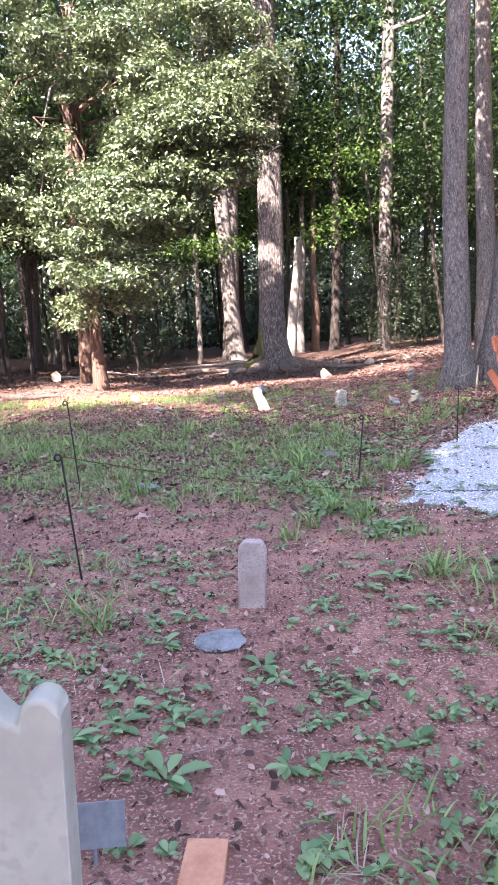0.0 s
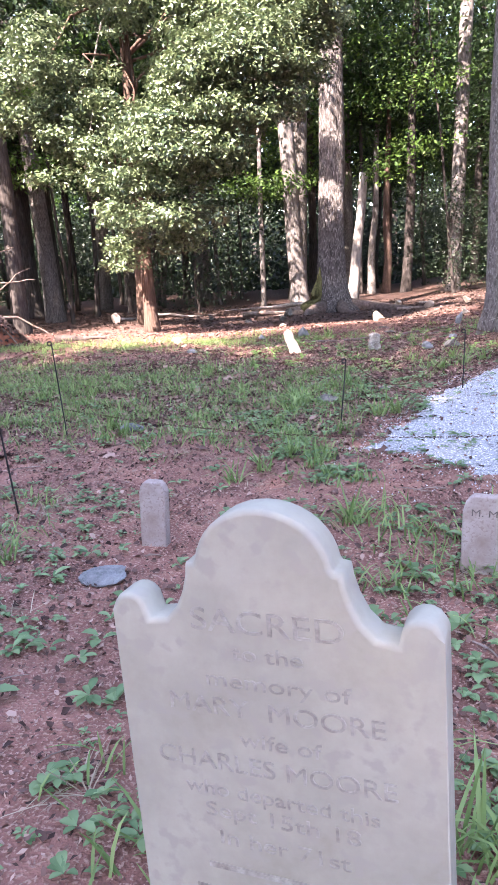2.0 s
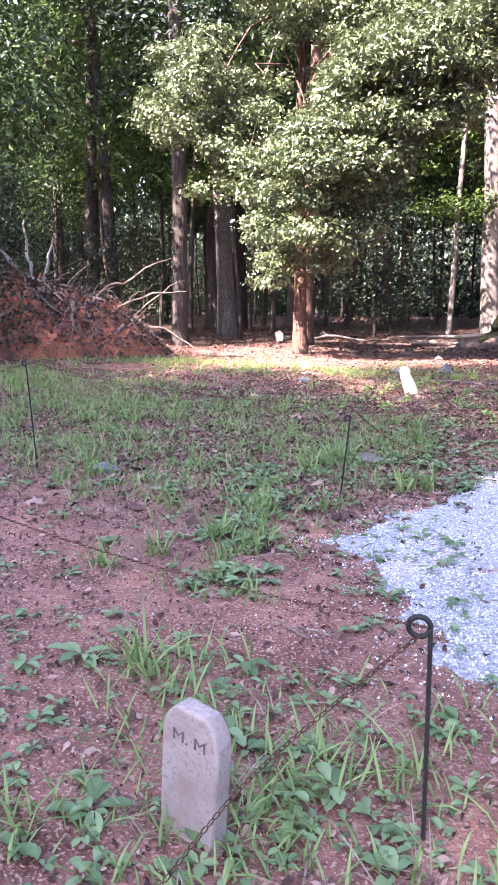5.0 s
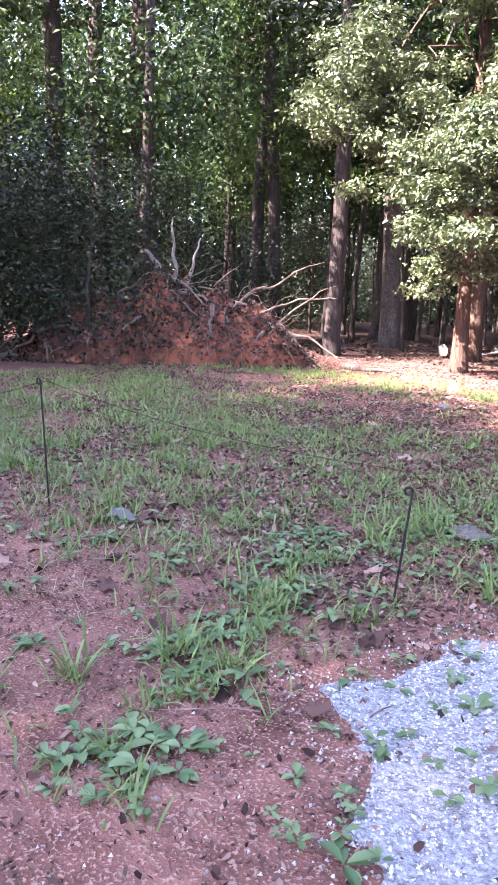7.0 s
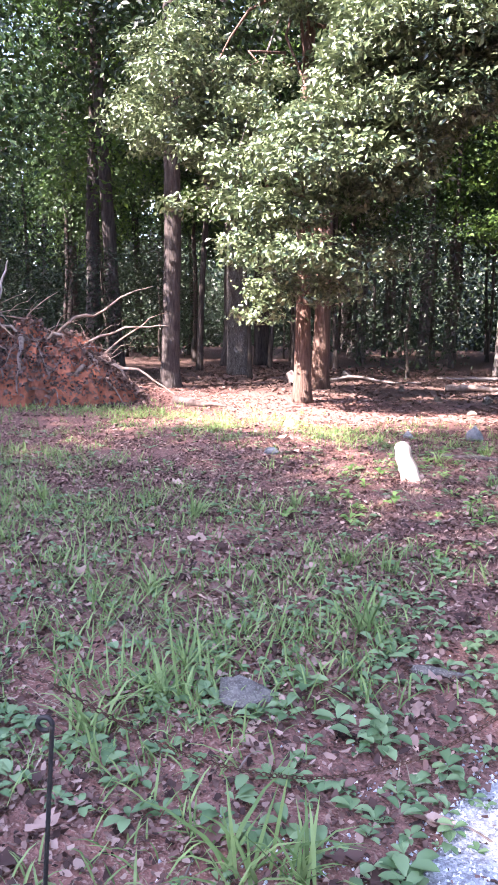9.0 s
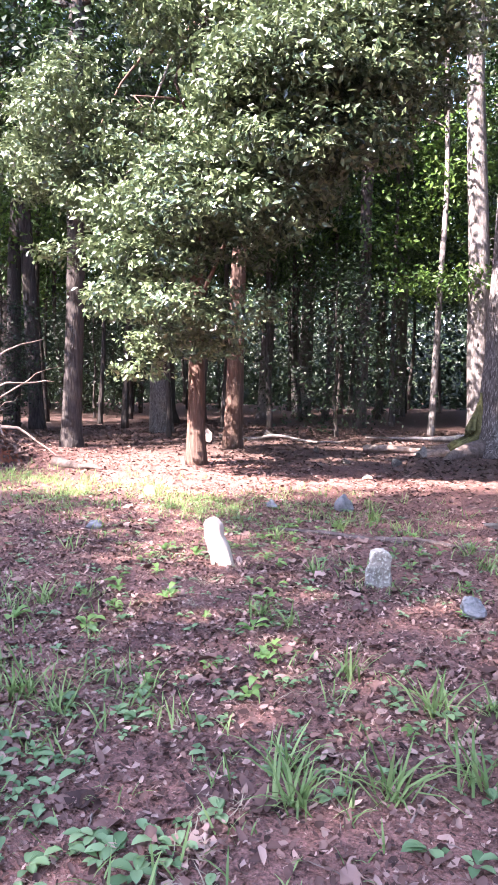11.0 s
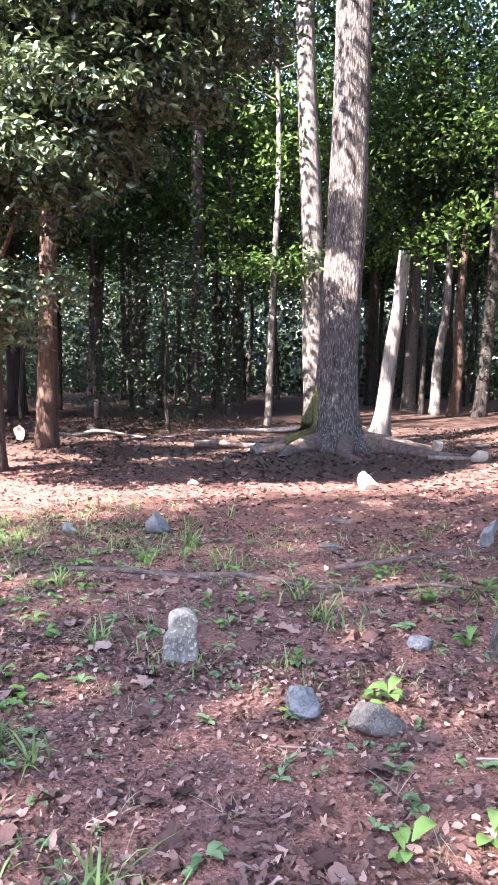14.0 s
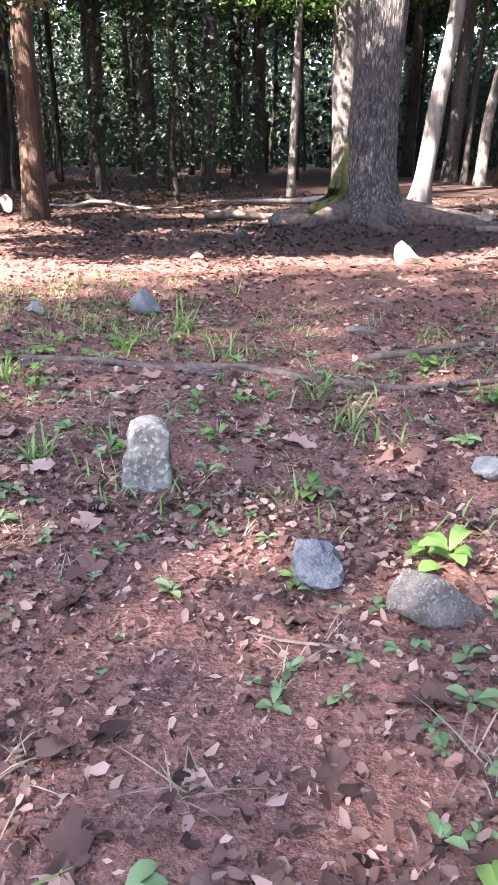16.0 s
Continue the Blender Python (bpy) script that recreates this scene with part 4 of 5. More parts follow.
# local x runs along the bench, y towards its front
BENCH = empty("garden_bench", pose(3.11, 10.08, 0.16, 0, 0, 60), "red-brown stained wooden bench with plank back and slanted legs", "bench")
BL = 1.5
for k in range(3):
    box("seat_plank", (BL, 0.14, 0.038), pose(BL / 2, -0.23 - 0.148 * k, 0.47 - 0.006 * (2 - k)), BENCH)
for k in range(2):
    box("back_plank", (BL, 0.036, 0.185), pose(BL / 2, 0.01 + 0.065 * k, 0.66 + 0.225 * k, -14, 0, 0), BENCH)
for x in (0.12, BL - 0.12):
    box("back_post", (0.045, 0.09, 1.0), pose(x, -0.045, 0.52, -14, 0, 0), BENCH)
    box("front_leg", (0.045, 0.10, 0.50), pose(x, -0.56, 0.23, 12, 0, 0), BENCH)
    box("back_leg", (0.045, 0.10, 0.66), pose(x + 0.046, 0.0, 0.25, -32, 0, 0), BENCH)
    box("seat_bearer", (0.04, 0.56, 0.09), pose(x - 0.044, -0.34, 0.405), BENCH)
    box("brace", (0.035, 0.62, 0.07), pose(x + 0.086, -0.28, 0.25, 32, 0, 0), BENCH)
bm = slab_bm([(-0.09, -0.022), (0.09, -0.022), (0.09, 0.022), (-0.09, 0.022)], 0.003, 0.0008)
pl = part("name_plate", bm, STONE_WHITE, BENCH, "small pale metal plate")
pl.matrix_local = pose(0.62, -0.004, 0.775, -14, 0, 0)


# ---- the earth heap with uprooted roots ----
HEAP = empty("earth_heap", pose(-10.1, 14.95, 0, 0, 0, 46) @ Matrix.Scale(1.12, 4), "heap of red clay with uprooted roots, litter and branches", "earth heap")
hv, hf = [], []
nu, nw = 90, 60
for j in range(nw):
    for i in range(nu):
        u, w = i / (nu - 1) * 2 - 1, j / (nw - 1) * 2 - 1
        x, y = u * 3.05, w * 1.45
        e = max(0.0, 1 - (abs(u) ** 2.6) - (abs(w) ** 2.2))
        hump = max(1.2 * math.exp(-abs((u + 0.45) / 0.55) ** 4), 1.62 * math.exp(-abs((u + 0.03) / 0.24) ** 3), 1.25 * math.exp(-abs((u - 0.45) / 0.5) ** 4))
        z = (e ** 0.55) * hump
        z *= 1 + 0.30 * noise.noise((x * 1.5, y * 1.5, 4)) + 0.22 * noise.noise((x * 4, y * 4, 8)) + 0.12 * noise.noise((x * 9, y * 9, 1))
        z += 0.12 * e * noise.noise((x * 6, y * 6, 6))
        hv.append((x + 0.2 * noise.noise((x, y, 3)) + 0.06 * noise.noise((x * 7, y * 7, 13)), y + 0.25 * noise.noise((x * 1.2, y * 1.2, 12)) + 0.08 * noise.noise((x * 7, y * 7, 17)), z - 0.06))
for j in range(nw - 1):
    for i in range(nu - 1):
        a = j * nu + i
        hf.append((a, a + 1, a + nu + 1, a + nu))
mesh_ob("mound", hv, hf, CLAY, HEAP)
gr = random.Random(11)


def gnarled(a, b, r, n=9, amp=0.16, seed=0, drop=0.0):
    a, b = Vector(a), Vector(b)
    L = (b - a).length
    pts = []
    for i in range(n):
        s = i / (n - 1)
        p = a.lerp(b, s) + Vector((noise.noise((s * 3, seed, 0)), noise.noise((s * 3, seed, 5)), noise.noise((s * 3, seed, 9)))) * amp * L * math.sin(s * 3.1)
        p.z += drop * 4 * s * (1 - s)
        pts.append(p)
    return tube(pts, [r * (1 - 0.8 * i / (n - 1)) for i in range(n)], 7, 0.25, seed)


def on_mound(u, w):
    i, j = int((u + 1) / 2 * (nu - 1)), int((w + 1) / 2 * (nw - 1))
    return Vector(hv[j * nu + i])


for k in range(46):
    u, w = gr.uniform(-0.85, 0.85), gr.uniform(-0.75, 0.1)
    p = on_mound(u, w)
    u2, w2 = max(-0.95, min(0.95, u + gr.uniform(-0.35, 0.35))), max(-0.95, w - gr.uniform(0.05, 0.45))
    q = on_mound(u2, w2)
    v, f = gnarled(p + Vector((0, 0, 0.05)), q + Vector((0, -0.05, 0.06)), gr.uniform(0.018, 0.055), 9, 0.16, k, 0.06)
    mesh_ob("root", v, f, TWIG, HEAP, smooth=True)
for k, (u, w, d, r) in enumerate([(-0.6, 0.1, (-2.1, 0.2, 0.75), 0.05), (-0.55, 0.0, (-1.9, -0.4, 0.15), 0.06), (-0.95, -0.3, (-1.1, 0.0, -0.25), 0.06), (-0.35, 0.2, (-1.7, 0.3, 1.3), 0.03), (0.03, 0.1, (-0.05, 0.2, 1.35), 0.055), (0.1, 0.1, (0.28, 0.2, 1.2), 0.05),
                                   (-0.02, 0.0, (-0.55, 0, 0.55), 0.07), (0.45, 0.2, (1.9, 0.3, 0.95), 0.035), (0.6, 0.0, (1.6, -0.1, 0.35), 0.03), (0.75, -0.1, (1.3, -0.5, -0.7), 0.04), (0.7, 0, (1.4, 0.4, 0.9), 0.022),
                                   (-0.3, 0.3, (-1.5, 0.8, 0.7), 0.025), (-0.7, 0.2, (-1.4, 0.1, 1.0), 0.022), (-0.8, -0.2, (-1.5, -0.3, 0.4), 0.025), (-0.75, 0.0, (-0.9, -0.8, -0.5), 0.035), (0.15, 0.3, (0.9, 0.6, 0.9), 0.02)]):
    p = on_mound(u, w)
    v, f = gnarled(p - Vector((0, 0, 0.05)), p + Vector(d), r, 10, 0.14, 50 + k, 0.12)
    mesh_ob("branch", v, f, DEADWOOD if k in (2, 4, 5, 6) else TWIG, HEAP, smooth=True)
for k in range(60):
    u = gr.uniform(-1.0, 0.95)
    p = on_mound(max(-0.98, u), gr.uniform(-0.4, 0.5))
    a = gr.uniform(0, 6.28)
    L = gr.uniform(0.4, 1.3)
    v, f = gnarled(p, p + Vector((math.cos(a) * L, math.sin(a) * L * 0.6, gr.uniform(-0.1, 0.7) * L)), gr.uniform(0.006, 0.014), 6, 0.2, 90 + k)
    mesh_ob("twig", v, f, TWIG, HEAP, smooth=True)
mr = HEAP.matrix_world
n = 9000
pu, pw = rng.uniform(-0.98, 0.98, n), rng.uniform(-1, 0.25, n)
lp = np.array([mr @ (on_mound(a, b) + Vector((rng.normal() * 0.03, rng.normal() * 0.03 - 0.03, 0.03 + abs(rng.normal()) * 0.03))) for a, b in zip(pu, pw)])
tagged(leaf_cloud("heap_litter", lp, rng.normal(size=(n, 3)) + np.array([0.4, -0.4, 0.9]), rng.uniform(0.05, 0.12, n), HEAP_LEAF, width=0.6, fold=0.15), "dry brown leaves caught over the earth heap", "leaf litter", kind="stuff")
v, f = gnarled((-6.6, 16.9, 0.06), (-5.2, 16.6, 0.07), 0.11, 8, 0.05, 7)
tagged(mesh_ob("fallen_log", v, f, ROOT, smooth=True), "short grey fallen log at the heap's end", "log")
for k, (x0, y0, x1, y1, r) in enumerate([(-3.3, 23.2, -0.2, 23.9, 0.09), (2.2, 25.5, 5.2, 24.9, 0.08), (1.5, 22.9, 4.4, 23.2, 0.07), (-1.6, 27.9, -4.6, 26.4, 0.10), (3.6, 27.3, 7.4, 26.5, 0.1), (-7.8, 24.0, -4.5, 24.8, 0.07)]):
    v, f = gnarled((x0, y0, r * 0.8), (x1, y1, r * 0.7), r, 10, 0.05, 20 + k)
    tagged(mesh_ob("fallen_branch", v, f, DEADWOOD if k % 2 else TWIG, smooth=True), "long fallen branch on the wood floor", "fallen branch", "fallen branches")
for k, q in enumerate([[(0.5, 14.35), (0.9, 14.5), (1.4, 14.45), (1.9, 14.35), (2.4, 14.5), (2.9, 14.3)], [(1.55, 15.0), (1.95, 15.2), (2.3, 15.55), (2.9, 15.6)], [(-0.6, 14.2), (0.0, 14.3), (0.5, 14.35), (0.9, 14.3)]]):
    v, f = tube([(x, y, height(x, y) + 0.008 + 0.012 * math.sin(i * 2.1)) for i, (x, y) in enumerate(q)], [0.028, 0.026, 0.024, 0.021, 0.017, 0.01][:len(q)], 8, 0.3, k)
    tagged(mesh_ob("surface_root", v, f, ROOT, smooth=True), "grey tree root lying bare on the clay", "root", "surface roots")


# ---- ground cover ----
def grassy(x, y):
    """How much grass grows: thick across the middle of the clearing, little on the bare clay."""
    g1 = smooth01((y - 5.3) / 2.0) * smooth01((12.4 - y - 0.25 * (x + 3)) / 2.5) * smooth01((2.0 - x + 0.1 * (y - 8)) / 1.6)
    strip = math.exp(-((x - (1.13 + -0.39 * (y - 4.83))) / 0.2) ** 2) * smooth01((y - 4.68) / 0.3) * smooth01((7 - y) / 1)
    left = smooth01((-0.2 - x) / 0.8) * smooth01((y - 2.0) / 0.8) * smooth01((5.0 - y) / 1.0) * 0.8
    right = smooth01((x - 1.0) / 0.8) * smooth01((y - 2.6) / 0.5) * smooth01((4.6 - y) / 0.5) * 0.6
    front = smooth01((y - 1.2) / 0.4) * smooth01((2.3 - y) / 0.5) * smooth01((x - 0.5) / 0.5) * 0.7
    band = math.exp(-((y - 15.0) / 0.9) ** 2) * smooth01((0.5 - x) / 2) * 0.8
    mid = 0.11 * smooth01((y - 12) / 1.5) * smooth01((17.5 - y) / 1.5)
    side = smooth01((y - 8.6) / 0.6) * smooth01((11.5 - y) / 1) * smooth01((2.6 - x) / 0.5) * 0.3
    p = 0.45 + 0.9 * noise.noise((x * 0.9, y * 0.9, 31)) + 0.5 * noise.noise((x * 2.3, y * 2.3, 37))
    return max(0.0, max(g1, strip, left, right, front, band, mid, side) * min(1.4, max(0.12, p)) * 1.25)


def blades(name, roots, count, length, width, material, label, category, seed, droop=0.9, spread=0.05, open_=0.5):
    """Grass: each blade a strip of three steps that bends over."""
    g2 = np.random.default_rng(seed)
    n = len(roots) * count
    base = np.repeat(np.asarray(roots)[:, :3], count, 0) + np.concatenate([g2.normal(size=(n, 2)) * spread, np.zeros((n, 1))], 1)
    size = np.repeat(np.asarray(roots)[:, 3], count) * (0.5 + 0.7 * g2.random(n))
    a = g2.uniform(0, 2 * np.pi, n)
    d = np.stack([np.cos(a), np.sin(a), 0 * a], 1)
    s = np.stack([-np.sin(a), np.cos(a), 0 * a], 1)
    L = (length * size)[:, None]
    o = (open_ * (0.3 + g2.random(n)))[:, None]
    dr = (droop * g2.random(n))[:, None]
    rows = []
    for u, w in ((0, 0.8), (0.35, 1.0), (0.7, 0.7), (1.0, 0.06)):
        c = base + d * L * (o * u + 0.35 * dr * u * u) + np.array([0, 0, 1.0]) * L * (u * (1 - 0.25 * o) - 0.55 * dr * u ** 2.4)
        hw = s * (width * w * (0.6 + 0.5 * size))[:, None]
        rows += [c - hw, c + hw]
    v = np.stack(rows, 1)
    me = bpy.data.meshes.new(name)
    me.vertices.add(n * 8)
    me.vertices.foreach_set("co", v.reshape(-1))
    q = np.array([[0, 1, 3, 2, 2, 3, 5, 4, 4, 5, 7, 6]])
    me.loops.add(n * 12)
    me.loops.foreach_set("vertex_index", (np.arange(n)[:, None] * 8 + q).reshape(-1).astype(np.int32))
    me.polygons.add(n * 3)
    me.polygons.foreach_set("loop_start", (np.arange(n * 3) * 4).astype(np.int32))
    me.materials.append(material)
    me.update(calc_edges=True)
    return tagged(new(name, me), label, category, kind="stuff")


def scatter(n, x0, x1, y0, y1, weight, seed, size=(0.7, 1.3)):
    g3 = random.Random(seed)
    out = []
    for _ in range(n):
        x, y = g3.uniform(x0, x1), g3.uniform(y0, y1)
        if g3.random() < weight(x, y):
            out.append((x, y, height(x, y), g3.uniform(*size)))
    return out


tufts = scatter(26000, -9, 4.5, 1.0, 17.5, lambda x, y: 0 if in_gravel(x, y, -0.05) else grassy(x, y), 1, (0.5, 1.3))
blades("grass", tufts, 8, 0.14, 0.0042, GRASS, "patchy green grass over the clearing", "grass", 3, 1.0, 0.06, 0.7)
big = scatter(260, -8, 4, 1.2, 14.5, lambda x, y: 0 if in_gravel(x, y, 0.1) else min(1, grassy(x, y)), 2, (0.8, 1.4))
big += [(x, y, height(x, y), s) for x, y, s in ((-0.52, 3.45, 1.2), (1.55, 2.1, 1.3), (1.25, 4.1, 1.1), (1.7, 1.75, 1.2), (1.35, 7.2, 1.3), (1.5, 7.3, 1.1), (0.55, 5.2, 1.0), (0.7, 5.6, 1.1), (0.4, 4.9, 0.9), (2.25, 10.7, 1.1), (2.5, 10.75, 0.9), (1.7, 11.0, 1.1), (1.5, 14.1, 1.0), (1.75, 13.7, 0.9), (0.55, 12.9, 1.0), (0.75, 11.7, 0.8), (0.1, 15.3, 1.2), (2.9, 13.7, 1.1), (0.0, 14.6, 1.0), (-0.3, 13.8, 1.0), (2.35, 9.9, 1.2), (2.05, 9.75, 1.1), (1.9, 9.95, 0.9), (2.6, 10.1, 1.1), (0.7, 9.9, 0.8), (1.0, 11.6, 0.9))]
gs = random.Random(23)
for k in range(26):
    y = gs.uniform(4.83, 7.47)
    x = 1.13 + -0.39 * (y - 4.83) + gs.gauss(0, 0.1)
    big.append((x, y, height(x, y), gs.uniform(0.25, 0.55)))
big = [b for b in big if not (1.3 < b[0] < 2.8 and 2.4 < b[1] < 4.7)]
blades("grass_tufts", big, 26, 0.24, 0.0055, GRASS, "taller arching green grass tufts", "grass", 4, 1.1, 0.035, 0.6)
dry = scatter(1500, -6, 4, 1.2, 16, lambda x, y: 0.35 if not in_gravel(x, y) else 0, 6, (0.6, 1.1))
blades("dry_grass", dry, 14, 0.10, 0.0022, STRAW, "small tangles of dry pale grass on clay", "dry grass", 5, 1.2, 0.03, 1.6)


def weeds(name, roots, count, size, material, label, seed, lift=0.35, width=0.45):
    """Rosettes of broad leaves: each leaf four-cornered, folded along its rib, lifted from the root."""
    g4 = np.random.default_rng(seed)
    n = len(roots) * count
    r0 = np.repeat(np.asarray(roots)[:, :3], count, 0)
    s = (np.repeat(np.asarray(roots)[:, 3], count) * size * (0.6 + 0.7 * g4.random(n)))[:, None]
    a = g4.uniform(0, 2 * np.pi, n)
    d = np.stack([np.cos(a), np.sin(a), 0 * a], 1)
    t = np.stack([-np.sin(a), np.cos(a), 0 * a], 1)
    up = np.array([0, 0, 1.0])
    l = (lift * (0.2 + 1.2 * g4.random(n)))[:, None]
    stem = s * 0.25 * g4.random((n, 1))
    hgt = up * (s * 0.8 * lift * g4.random((n, 1)) + 0.008)
    rows = []
    for u, w in ((0, 0.12), (0.3, 0.85), (0.62, 1.0), (0.86, 0.6), (1.0, 0.05)):
        c = r0 + hgt + d * (stem + s * u) + up * s * (l * u * 1.2 - l * 1.0 * u * u)
        hw = t * s * width * 0.5 * w
        rows += [c - hw + up * s * 0.10 * w, c, c + hw + up * s * 0.10 * w]
    v = np.stack(rows, 1)
    quads = []
    for k in range(4):
        o = k * 3
        quads += [o, o + 1, o + 4, o + 3, o + 1, o + 2, o + 5, o + 4]
    me = bpy.data.meshes.new(name)
    me.vertices.add(n * 15)
    me.vertices.foreach_set("co", v.reshape(-1))
    me.loops.add(n * 32)
    me.loops.foreach_set("vertex_index", (np.arange(n)[:, None] * 15 + np.array([quads])).reshape(-1).astype(np.int32))
    me.polygons.add(n * 8)
    me.polygons.foreach_set("loop_start", (np.arange(n * 8) * 4).astype(np.int32))
    me.polygons.foreach_set("use_smooth", [True] * (n * 8))
    me.materials.append(material)
    me.update(calc_edges=True)
    return tagged(new(name, me), label, "weeds", kind="stuff")


wd = scatter(6500, -6, 4.5, 1.2, 16, lambda x, y: 0.10 if in_gravel(x, y) else 0.12 + 0.55 * min(1, grassy(x, y)) + 0.12 * (y > 7.5 and x > 0.3 and y < 11), 8, (0.6, 1.3))
for k in range(150):
    y = gs.uniform(4.73, 7.47)
    x = 1.13 + -0.39 * (y - 4.83) + gs.gauss(0, 0.15)
    wd.append((x, y, height(x, y), gs.uniform(0.7, 1.3)))
for k in range(170):
    x, y = gs.uniform(0.4, 1.9), gs.uniform(7.3, 9.6)
    wd.append((x, y, height(x, y), gs.uniform(0.7, 1.5)))
for k in range(80):
    y = gs.uniform(4.4, 9.0)
    x = gravel_left(y) + gs.gauss(0.05, 0.22)
    wd.append((x, y, height(x, y) + 0.006, gs.uniform(0.3, 0.95)))
wd += scatter(1500, 0.5, 2.6, 1.3, 4.4, lambda x, y: max(0.0, 0.45 + 0.9 * noise.noise((x * 1.7, y * 1.7, 71))), 81, (0.3, 0.9))
wd += scatter(1300, -2.6, 0.1, 1.8, 4.8, lambda x, y: max(0.0, 0.4 + 0.9 * noise.noise((x * 1.7, y * 1.7, 71))), 82, (0.3, 0.9))
wd += scatter(2600, -2.5, 3.2, 9.5, 15.5, lambda x, y: max(0.0, 0.2 + 0.9 * noise.noise((x * 1.3, y * 1.3, 73))), 83, (0.25, 0.8))
weeds("broadleaf_weeds", wd, 6, 0.052, WEED, "low broad-leaved green weeds", 9, 0.5, 0.55)
ros = [(x, y, height(x, y), s) for x, y, s in ((0.06, 2.2, 1.3), (0.46, 2.28, 0.8), (0.33, 3.0, 1.1), (0.75, 2.7, 0.9), (-0.2, 2.55, 1.1), (-0.35, 2.45, 1.0), (0.85, 3.9, 1.0), (1.0, 4.05, 1.1), (1.1, 1.85, 0.9), (1.6, 4.3, 1.0), (1.3, 1.9, 1.2), (0.4, 2.9, 0.9), (0.7, 3.4, 0.9), (1.4, 2.9, 1.1), (1.55, 2.6, 1.2), (1.3, 2.4, 1.0), (2.0, 2.5, 1.2), (1.75, 2.9, 1.0), (1.6, 3.4, 1.1), (2.0, 6.0, 0.9), (1.9, 5.1, 0.8), (1.5, 5.6, 0.6))]
ros += scatter(90, -3, 3, 1.2, 6.5, lambda x, y: 0.5 if not in_gravel(x, y) else 0.1, 12, (0.5, 1.1))
weeds("plantain", ros, 7, 0.084, WEED, "flat plantain rosettes on bare clay", 10, 0.28, 0.42)
seedl = scatter(260, -1, 3.2, 10.2, 15, lambda x, y: 0.5 * max(0.2, noise.noise((x * 1.2, y * 1.2, 2)) + 0.5), 14, (0.6, 1.2))
weeds("seedlings", seedl, 7, 0.075, leaf_mat("seedling_leaf", (0.10, 0.20, 0.05), (0.22, 0.36, 0.11), 0.5, 0.4), "bright green seedlings in the leaf litter", 11, 0.9, 0.6)


def litter(n, x0, x1, y0, y1, weight, size, seed, name, label, material=LITTER, width=0.6, lift=0.012, flat=0.3):
    g5 = random.Random(seed)
    c = []
    while len(c) < n:
        x, y = g5.uniform(x0, x1), g5.uniform(y0, y1)
        if g5.random() < weight(x, y):
            c.append((x, y, height(x, y) + 0.003 + lift * g5.random()))
    c = np.array(c)
    out = 6 if size[1] > 0.05 else 4
    return tagged(ragged_leaves(name, c, np.concatenate([rng.normal(size=(n, 2)) * flat, np.ones((n, 1))], 1), rng.uniform(size[0], size[1], n), material, out if size[1] < 0.15 else 13, 0.4 if size[1] < 0.15 else 0.62, 0.3, width), label, "leaf litter", kind="stuff")


def leafy(x, y):
    p = 0.5 + 0.9 * noise.noise((x * 0.8, y * 0.8, 51)) + 0.5 * noise.noise((x * 2.4, y * 2.4, 57))
    k = 0.25 + 0.75 * smooth01((y - 5.8) / 2.2)
    if in_gravel(x, y):
        k *= 0.06
    return max(0.03, min(1, k * max(0.1, p)))


litter(80000, -9, 6, 1.0, 13, leafy, (0.014, 0.055), 1, "leaf_litter", "dry brown fallen leaves on the clay", lift=0.02, flat=0.5)
litter(16000, -10, 7, 12.5, 19.6, lambda x, y: 0.4 + 0.6 * max(0, noise.noise((x * 0.7, y * 0.7, 5)) + 0.4), (0.03, 0.09), 2, "wood_litter", "dry leaf litter on the wood floor")
# darker leaves carry the shade on the floor behind the sun strip
litter(14000, -14, 9, 19.6, 31, lambda x, y: 0.4 + 0.6 * max(0, noise.noise((x * 0.7, y * 0.7, 5)) + 0.4), (0.05, 0.13), 22, "shaded_litter", "leaf litter deep in the wood, darkened to stand for shade", HEAP_LEAF, flat=0.45)
litter(70000, -4, 4, 1.0, 11, lambda x, y: 0.02 if in_gravel(x, y) else 0.5, (0.008, 0.034), 3, "leaf_crumbs", "crumbs of dry leaves and bark", width=0.5, lift=0.012, flat=0.6)
litter(60000, -3, 4.4, 10.4, 16.5, lambda x, y: 0.6, (0.008, 0.04), 4, "bark_crumbs", "crumbs of dry leaves and bark", width=0.4, lift=0.014, flat=0.6)
litter(9000, -5, 3.4, 6.3, 11.6, lambda x, y: 0.04 if in_gravel(x, y) else max(0.06, min(1, 0.55 + 1.1 * noise.noise((x * 0.9, y * 0.9, 91)))), (0.03, 0.075), 19, "oak_leaf_litter", "pale brown dry oak leaves lying thick on the clay", width=0.5, lift=0.03, flat=0.55)
litter(420, -3, 3.4, 5.5, 14.5, lambda x, y: 0.1 if in_gravel(x, y) else 0.8, (0.11, 0.18), 9, "oak_leaves", "large dry oak leaves", width=0.62, lift=0.02, flat=0.2)

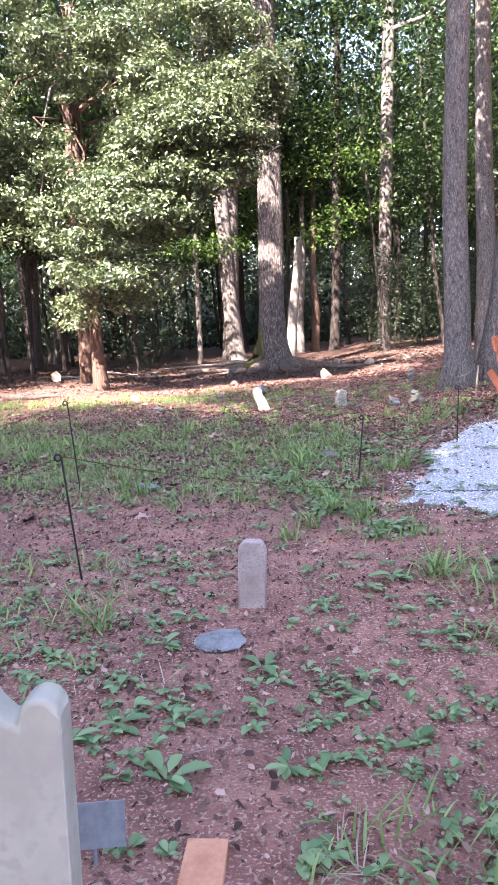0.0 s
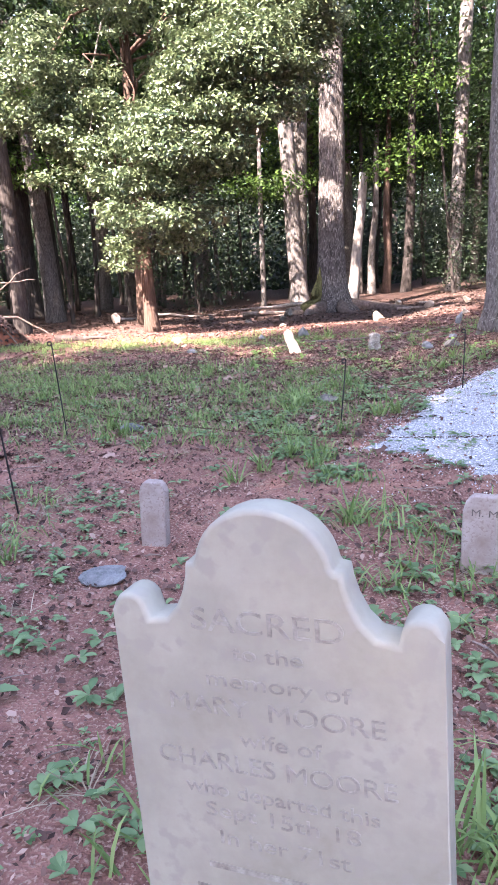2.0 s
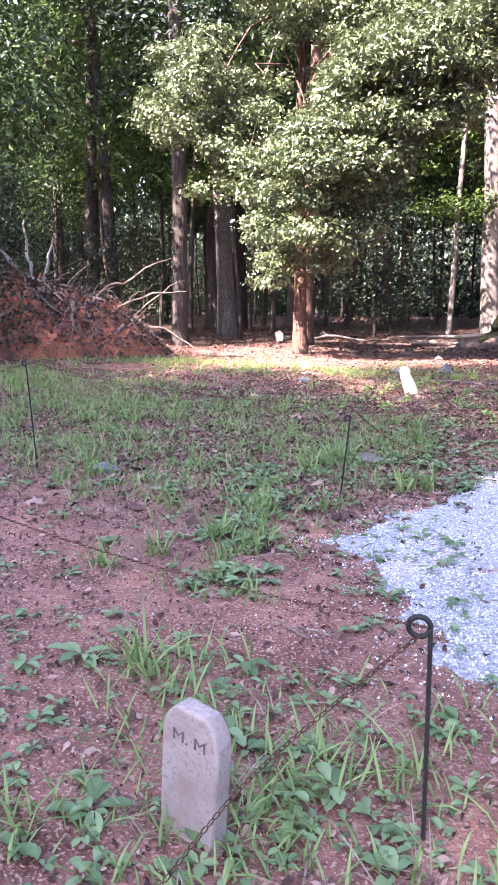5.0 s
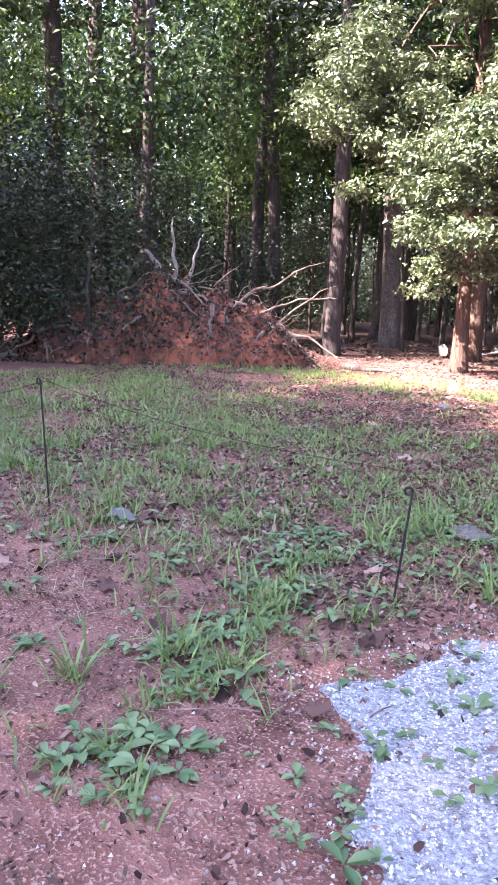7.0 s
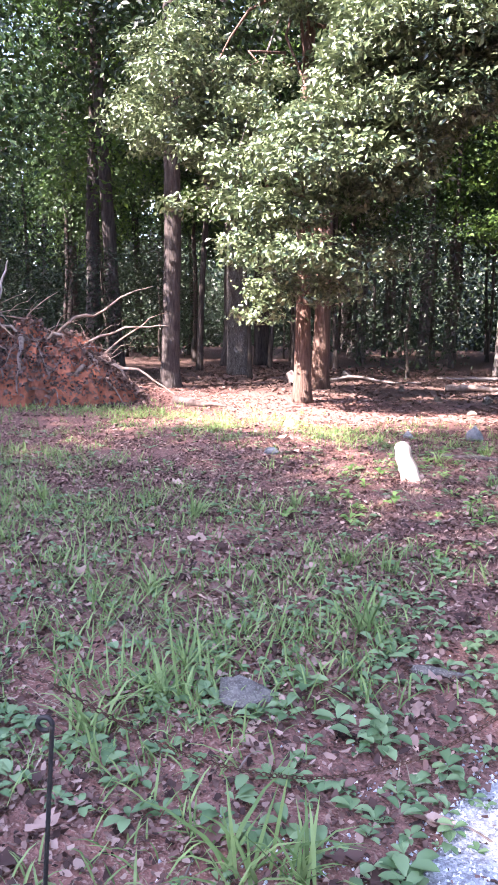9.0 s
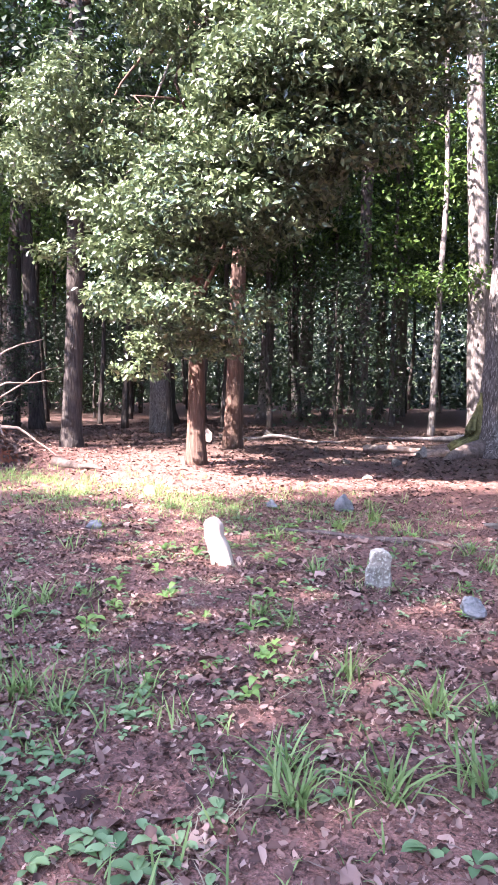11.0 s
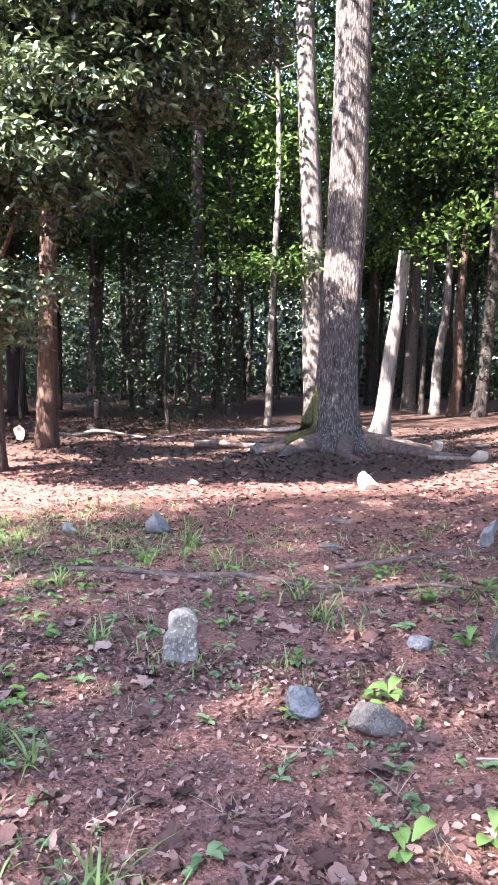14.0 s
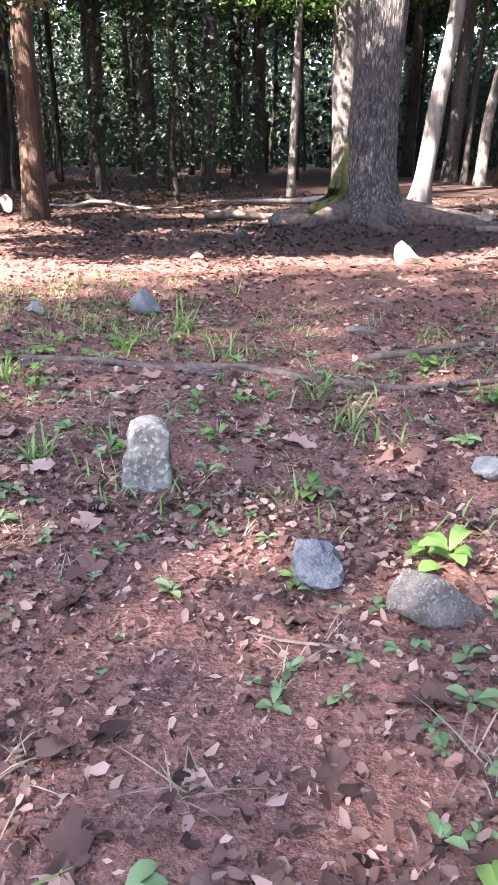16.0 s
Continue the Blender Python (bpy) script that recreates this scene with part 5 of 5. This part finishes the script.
g6 = random.Random(77)
tw = []
for k in range(420):
    x, y = g6.uniform(-5, 4), g6.uniform(1.4, 21)
    a, L = g6.uniform(0, 6.28), g6.uniform(0.06, 0.42)
    q = [(x + math.cos(a) * L * s, y + math.sin(a) * L * s + 0.05 * L * math.sin(s * 5 + k), height(x + math.cos(a) * L * s, y + math.sin(a) * L * s) + 0.008 + 0.01 * math.sin(s * 3)) for s in (0, 0.33, 0.66, 1)]
    r = g6.uniform(0.0018, 0.0055)
    tw.append(tube(q, [r, r * 0.9, r * 0.8, r * 0.4], 5))
v, f = join(tw)
tagged(mesh_ob("twigs", v, f, TWIG), "thin dry twigs scattered over the ground", "twigs", kind="stuff")

# loose gravel: small angular stones
pts = []
g7 = random.Random(9)
while len(pts) < 42000:
    x, y = g7.uniform(1.0, 4.2), g7.uniform(4.3, 11)
    if in_gravel(x, y) or (in_gravel(x, y, -0.28) and g7.random() < 0.25) or (0 < x < 3 and y < 9 and g7.random() < 0.02):
        pts.append((x, y, height(x, y) + 0.008 if in_gravel(x, y) else height(x, y) + 0.002))
base = np.array([(1, 0, -0.3), (-0.5, 0.85, -0.35), (-0.5, -0.85, -0.3), (0.1, 0.1, 0.75)])
P = np.array(pts)
n = len(P)
ang = rng.uniform(0, 6.28, n)
sc = rng.uniform(0.004, 0.011, n)
ca, sa = np.cos(ang), np.sin(ang)
b = base[None] * (1 + rng.normal(size=(n, 4, 3)) * 0.2)
vx = np.stack([b[:, :, 0] * ca[:, None] - b[:, :, 1] * sa[:, None], b[:, :, 0] * sa[:, None] + b[:, :, 1] * ca[:, None], b[:, :, 2]], 2) * sc[:, None, None] + P[:, None]
me = bpy.data.meshes.new("loose_gravel")
me.vertices.add(n * 4)
me.vertices.foreach_set("co", vx.reshape(-1))
me.loops.add(n * 12)
me.loops.foreach_set("vertex_index", (np.arange(n)[:, None] * 4 + np.array([[0, 1, 3, 1, 2, 3, 2, 0, 3, 0, 2, 1]])).reshape(-1).astype(np.int32))
me.polygons.add(n * 4)
me.polygons.foreach_set("loop_start", (np.arange(n * 4) * 3).astype(np.int32))
me.materials.append(PEBBLE)
me.update(calc_edges=True)
tagged(new("loose_gravel", me), "small pale angular gravel stones", "gravel", kind="stuff")
